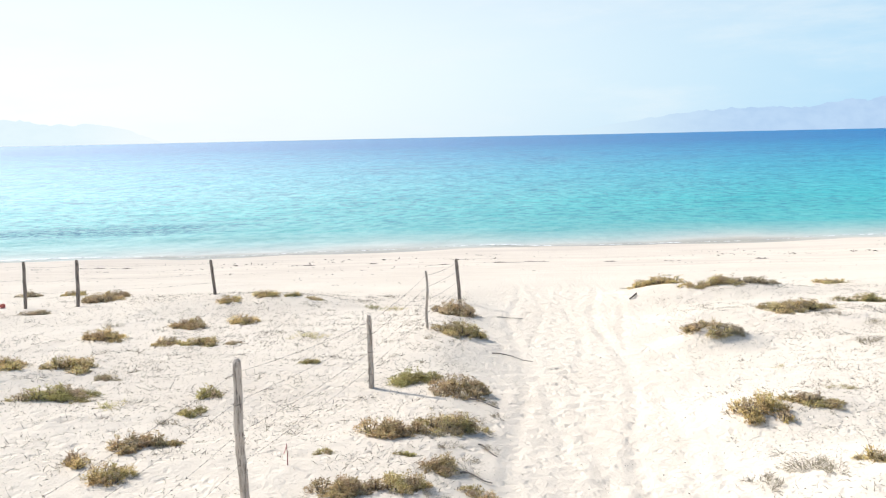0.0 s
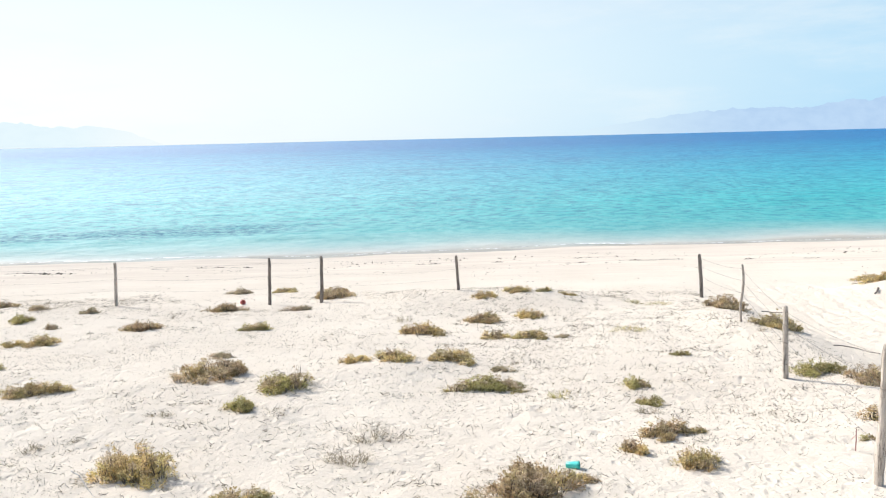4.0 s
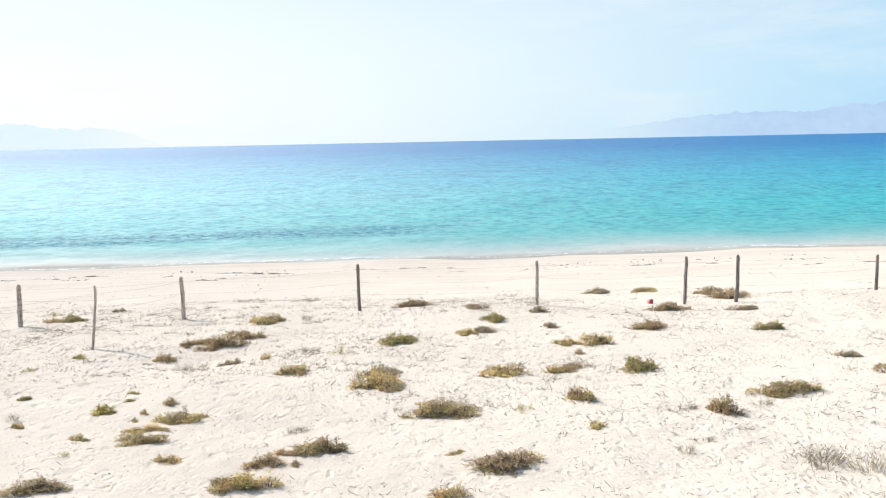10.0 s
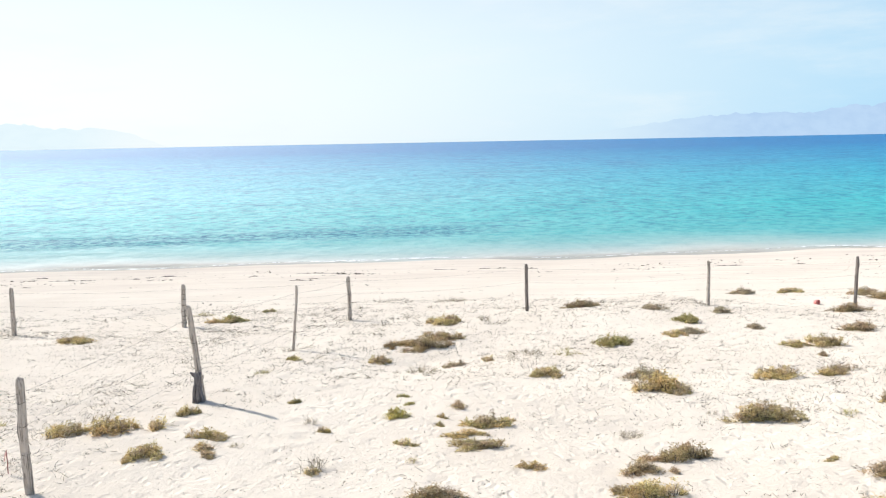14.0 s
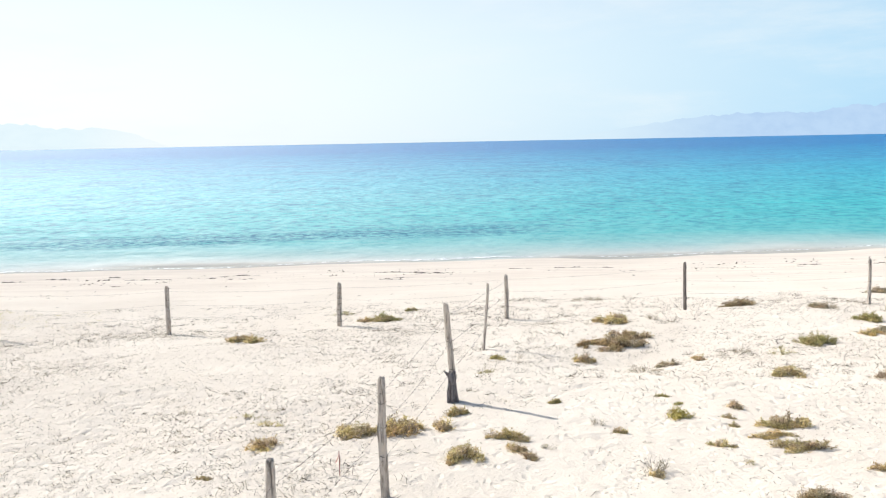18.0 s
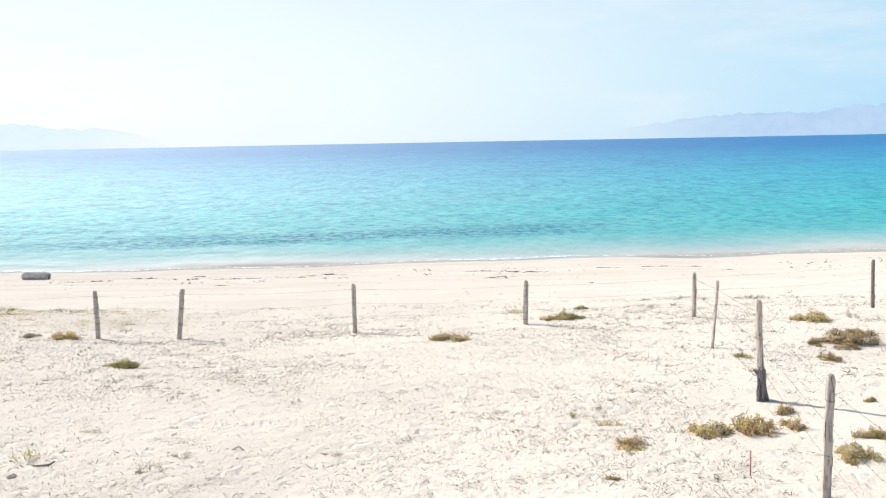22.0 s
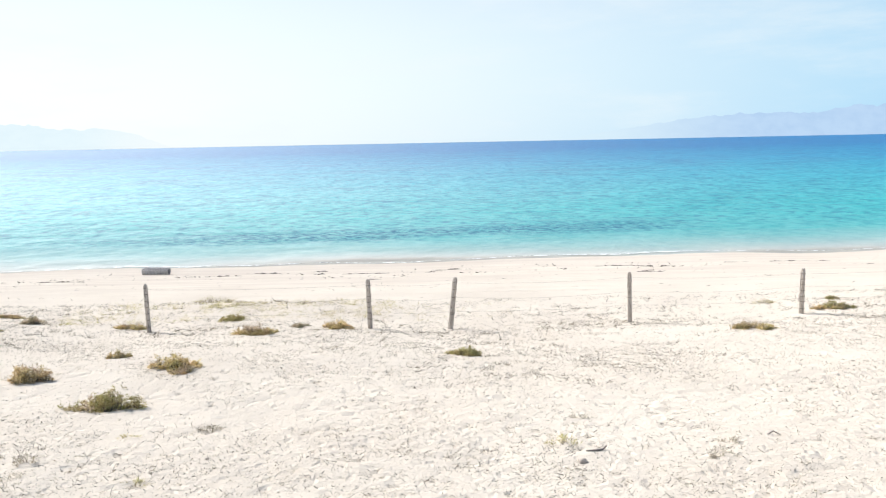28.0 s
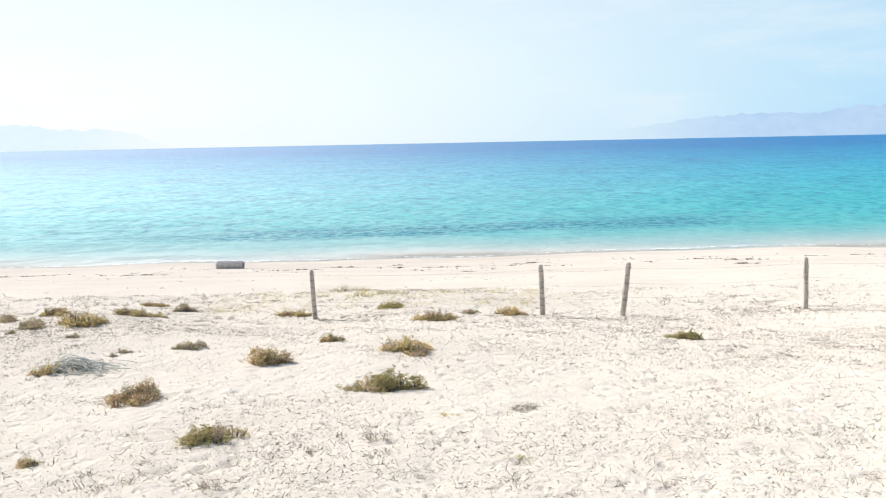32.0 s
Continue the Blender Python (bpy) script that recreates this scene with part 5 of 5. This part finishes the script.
def beach_litter():
    """Sparse flecks in streaks over the open beach."""
    rng = np.random.default_rng(87)
    n = 8000
    x, y = rng.uniform(-75, 30, n), rng.uniform(25.5, 49, n)
    keep = (rng.uniform(0, 1, n) < np.clip(3.0 * value_noise(x / 5, y / 0.7, 88) + 1.6 * value_noise(x / 1.2, y / 0.4, 89) - 0.35, 0.01, 0.8)) & (y < shore_y(x) - 4)
    x, y = x[keep], y[keep]
    n = len(x)
    root = np.column_stack([x, y, ground_z(x, y) + relief(x, y) + rng.uniform(0.0, 0.012, n)])
    way = unit(np.column_stack([rng.normal(0, 1, n), rng.normal(0, 0.5, n), rng.normal(0.1, 0.2, n)]))
    v, f = leaves(rng, root, way, rng.uniform(0.05, 0.2, n), rng.uniform(0.01, 0.022, n))
    tagged(new("beach_litter", mesh_of("beach_litter", v, f.tolist(), GRASS)), "fine dark flecks of weed and shell over the beach", "litter", kind="stuff")


beach_litter()


def palm_log():
    """A washed-up palm trunk with the stubs of its leaf bases."""
    at = Vector((-52.5, 46.1, surface_z(-52.5, 46.1)))
    root = tagged(new("palm_log"), "grey ridged palm log washed up on the sand", "log")
    root.location = at
    root.rotation_euler = (0, 0, radians(-5))
    root.scale = (0.88, 0.85, 0.85)
    rng = np.random.default_rng(3)
    path = [(x, 0.02 * math.sin(x * 3), 0.2) for x in np.linspace(-0.82, 0.82, 34)]
    radii = [0.175 + 0.035 * (1 if k % 4 == 0 else -0.3 if k % 4 == 2 else 0.2) for k in range(34)]
    v, f = tube(path, radii, 16, 0.1, 3)
    part("trunk", mesh_of("trunk", v, f, PALM_WOOD), root)
    for k in range(60):
        x, a = -0.76 + 1.5 * (k % 12) / 11.5 + rng.uniform(-0.03, 0.03), (k // 12) * 0.62 + rng.uniform(-0.1, 0.1) + 0.3
        c = Vector((x, math.cos(a) * 0.2, 0.2 + math.sin(a) * 0.2))
        t = c + Vector((0.13, math.cos(a) * 0.06, math.sin(a) * 0.065))
        part("leaf_base", mesh_of("leaf_base", *tube([c - Vector((0.03, 0, 0)), (c + t) / 2, t], [0.05, 0.042, 0.012], 5, 0.2, k), PALM_WOOD), root)
    for s in (-1, 1):
        ring = [(s * (0.83 + 0.012 * rng.uniform(-1, 1)), 0.16 * math.cos(a), 0.2 + 0.16 * math.sin(a)) for a in np.linspace(0, 2 * math.pi, 15)[:-1]]
        ring2 = [(s * 0.8, 0.185 * math.cos(a), 0.2 + 0.185 * math.sin(a)) for a in np.linspace(0, 2 * math.pi, 15)[:-1]]
        faces = [(i, (i + 1) % 14, 14 + (i + 1) % 14, 14 + i) for i in range(14)] + [tuple(range(14))]
        part("cut_end", mesh_of("cut_end", ring + ring2, faces, STUMP_WOOD), root)


palm_log()

RIBBON = plain_material("faded_pink_ribbon", (0.74, 0.4, 0.37), 0.6, 0, (0.78, 0.55, 0.5))
STAKE = plain_material("thin_rusty_rod", (0.32, 0.12, 0.1), 0.7, 0.3)


def survey_stake(x, y, high, blow):
    root = tagged(new("survey_stake"), "thin rod in the sand with a pink ribbon", "stake", "survey stakes")
    root.location = (x, y, surface_z(x, y))
    part("rod", mesh_of("rod", *tube([(0, 0, -0.1), (0.004, 0, high * 0.5), (0, 0, high)], [0.006, 0.006, 0.005], 6)[:2], STAKE), root)
    verts, faces = [], []
    for k in range(9):
        u = k / 8
        c = Vector((blow * (0.25 * u + 0.15 * u * u), -0.02 * math.sin(u * 5), high * (0.95 - 0.45 * u)))
        w = 0.008 + 0.003 * math.sin(u * 9)
        verts += [(c.x, c.y - 0.004, c.z + w), (c.x + 0.006, c.y + 0.006, c.z - w)]
    for k in range(8):
        faces.append((2 * k, 2 * k + 2, 2 * k + 3, 2 * k + 1))
    part("ribbon", mesh_of("ribbon", verts, faces, RIBBON), root, "faded pink plastic ribbon")


survey_stake(-1.83, 9.31, 0.26, -0.11)
survey_stake(-27.26, 10.28, 0.29, -0.12)


def lathe(profile, sides, dent, seed):
    """A round shell, crumpled a little."""
    rng = np.random.default_rng(seed)
    verts, faces = [], []
    for z, r in profile:
        for s in range(sides):
            a = 2 * math.pi * s / sides
            q = r * (1 + dent * math.sin(2 * a + z * 20) + dent * 0.5 * rng.uniform(-1, 1))
            verts.append((q * math.cos(a), q * math.sin(a), z))
    for k in range(len(profile) - 1):
        for s in range(sides):
            a, b = k * sides + s, k * sides + (s + 1) % sides
            faces.append((a, b, b + sides, a + sides))
    return verts, faces


def plastic_thing(name, label, x, y, turn, profile, colour, rim_at, rim_label):
    root = tagged(new(name), label, "litter")
    lie = max(r for _, r in profile)
    root.location = (x, y, surface_z(x, y) + lie * 0.8)
    root.rotation_euler = (radians(84), radians(12), radians(turn))
    shell = plain_material(name + "_plastic", colour, 0.4)
    v, f = lathe(profile, 18, 0.09, 2)
    part("body", mesh_of("body", v, f, shell, True), root)
    z, r = rim_at
    pts = [(r * math.cos(a), r * math.sin(a), z) for a in np.linspace(0, 2 * math.pi, 19)]
    part("rim", mesh_of("rim", *tube(pts, [0.007] * 19, 6, 0, 0, False), shell, True), root, rim_label)
    return root


plastic_thing("plastic_tub", "crumpled turquoise plastic tub half behind a shrub", -5.17, 8.93, 70,
              [(-0.07, 0.0), (-0.07, 0.028), (-0.066, 0.034), (0.0, 0.038), (0.06, 0.042), (0.075, 0.044), (0.068, 0.039), (-0.055, 0.03)], (0.08, 0.6, 0.55), (0.075, 0.043), "turquoise rolled rim")
plastic_thing("plastic_pot", "small faded red plastic pot on the sand", -12.1, 22.86, 35,
              [(-0.06, 0.0), (-0.06, 0.045), (-0.052, 0.056), (0.0, 0.061), (0.06, 0.066), (0.052, 0.06), (-0.045, 0.05)], (0.8, 0.3, 0.27), (0.06, 0.066), "red rim")


def rope_tangle():
    x, y = -47.1, 14.95
    root = tagged(new("rope_tangle"), "pale grey heap of tangled old rope strands", "rope")
    root.location = (x, y, surface_z(x, y))
    rng = np.random.default_rng(17)
    rope = plain_material("bleached_rope", (0.62, 0.62, 0.56), 0.9, 0, (0.4, 0.39, 0.34))
    for k in range(84):
        c = np.array((rng.normal(0.05, 0.26), rng.normal(0, 0.15)))
        a, r = rng.uniform(-0.7, 0.7), rng.uniform(0.14, 0.36)
        lift = 0.24 * max(0.25, 1 - np.hypot(*c) / 0.45) * rng.uniform(0.5, 1.1)
        pts = []
        for u in np.linspace(-1, 1, 9):
            p = c + np.array((math.cos(a), math.sin(a))) * r * u + np.array((-math.sin(a), math.cos(a))) * 0.07 * math.sin(u * 3 + k)
            pts.append((p[0], p[1], 0.01 + lift * (1 - u * u)))
        part("strand", mesh_of("strand", *tube(pts, [0.006] * 9, 5, 0.1, k), rope, True), root)


rope_tangle()


def driftwood(x, y, points, radius, label, material):
    z = surface_z(x, y)
    v, f = tube(points, [radius * (1 - 0.5 * k / len(points)) for k in range(len(points))], 7, 0.16, int(abs(x) * 10))
    ob = tagged(new("driftwood_stick", mesh_of("driftwood_stick", v, f, material)), label, "driftwood")
    ob.location = (x, y, z)


driftwood(-35.55, 11.08, [(-0.13, -0.02, 0.01), (-0.03, -0.01, 0.015), (0.07, 0.0, 0.02), (0.12, 0.03, 0.05)], 0.014, "short dark driftwood stick on the sand", DARK_WOOD)
driftwood(5.05, 22.3, [(0.12, 0.1, 0.08), (0.05, 0.0, 0.05), (-0.02, -0.12, 0.04), (-0.12, -0.2, 0.0)], 0.03, "dark dead root sticking out of the dune bank", DARK_WOOD)
driftwood(-33.31, 11.58, [(-0.08, 0, 0.0), (0, 0.02, 0.04), (0.08, -0.02, 0.0)], 0.012, "thin grey stick on the sand", GREY_WOOD)
driftwood(-10.35, 8.3, [(-0.1, 0.0, 0.3), (0.0, -0.05, 0.27), (0.12, -0.15, 0.17), (0.2, -0.2, 0.1)], 0.006, "pale dead stem lying over a shrub", PALM_WOOD)

# bare runners of the shrubs, reaching out over the track
for x, y, dx, dy in ((1.3, 20.47, 0.65, 0.1), (0.9, 15.75, 0.75, -0.28), (0.4, 10.3, 0.22, -0.32), (0.3, 12.4, 0.5, -0.2), (0.15, 9.2, 0.35, -0.1)):
    line = [(dx * u, dy * u + 0.05 * math.sin(6 * u), surface_z(x + dx * u, y + dy * u) - surface_z(x, y) + 0.012 + 0.02 * math.sin(3 * u)) for u in np.linspace(0, 1, 9)]
    driftwood(x, y, line, 0.011, "thin dark bare shrub runner lying across the sand", DARK_WOOD)


def stone(x, y, size, seed):
    bm = bmesh.new()
    bmesh.ops.create_icosphere(bm, subdivisions=3, radius=1)
    for v in bm.verts:
        v.co *= 1 + 0.35 * noise.noise(v.co * 1.3 + Vector((seed, 0, 0))) + 0.1 * noise.noise(v.co * 4)
        v.co = Vector((v.co.x * size, v.co.y * size * 0.75, v.co.z * size * 0.5))
    me = bpy.data.meshes.new("stone")
    bm.to_mesh(me)
    bm.free()
    me.materials.append(GREY_WOOD)
    ob = tagged(new("driftwood_lump", me), "grey weathered wood lump half buried in sand", "driftwood")
    ob.location = (x, y, surface_z(x, y) + size * 0.15)


stone(-35.77, 10.73, 0.06, 3)
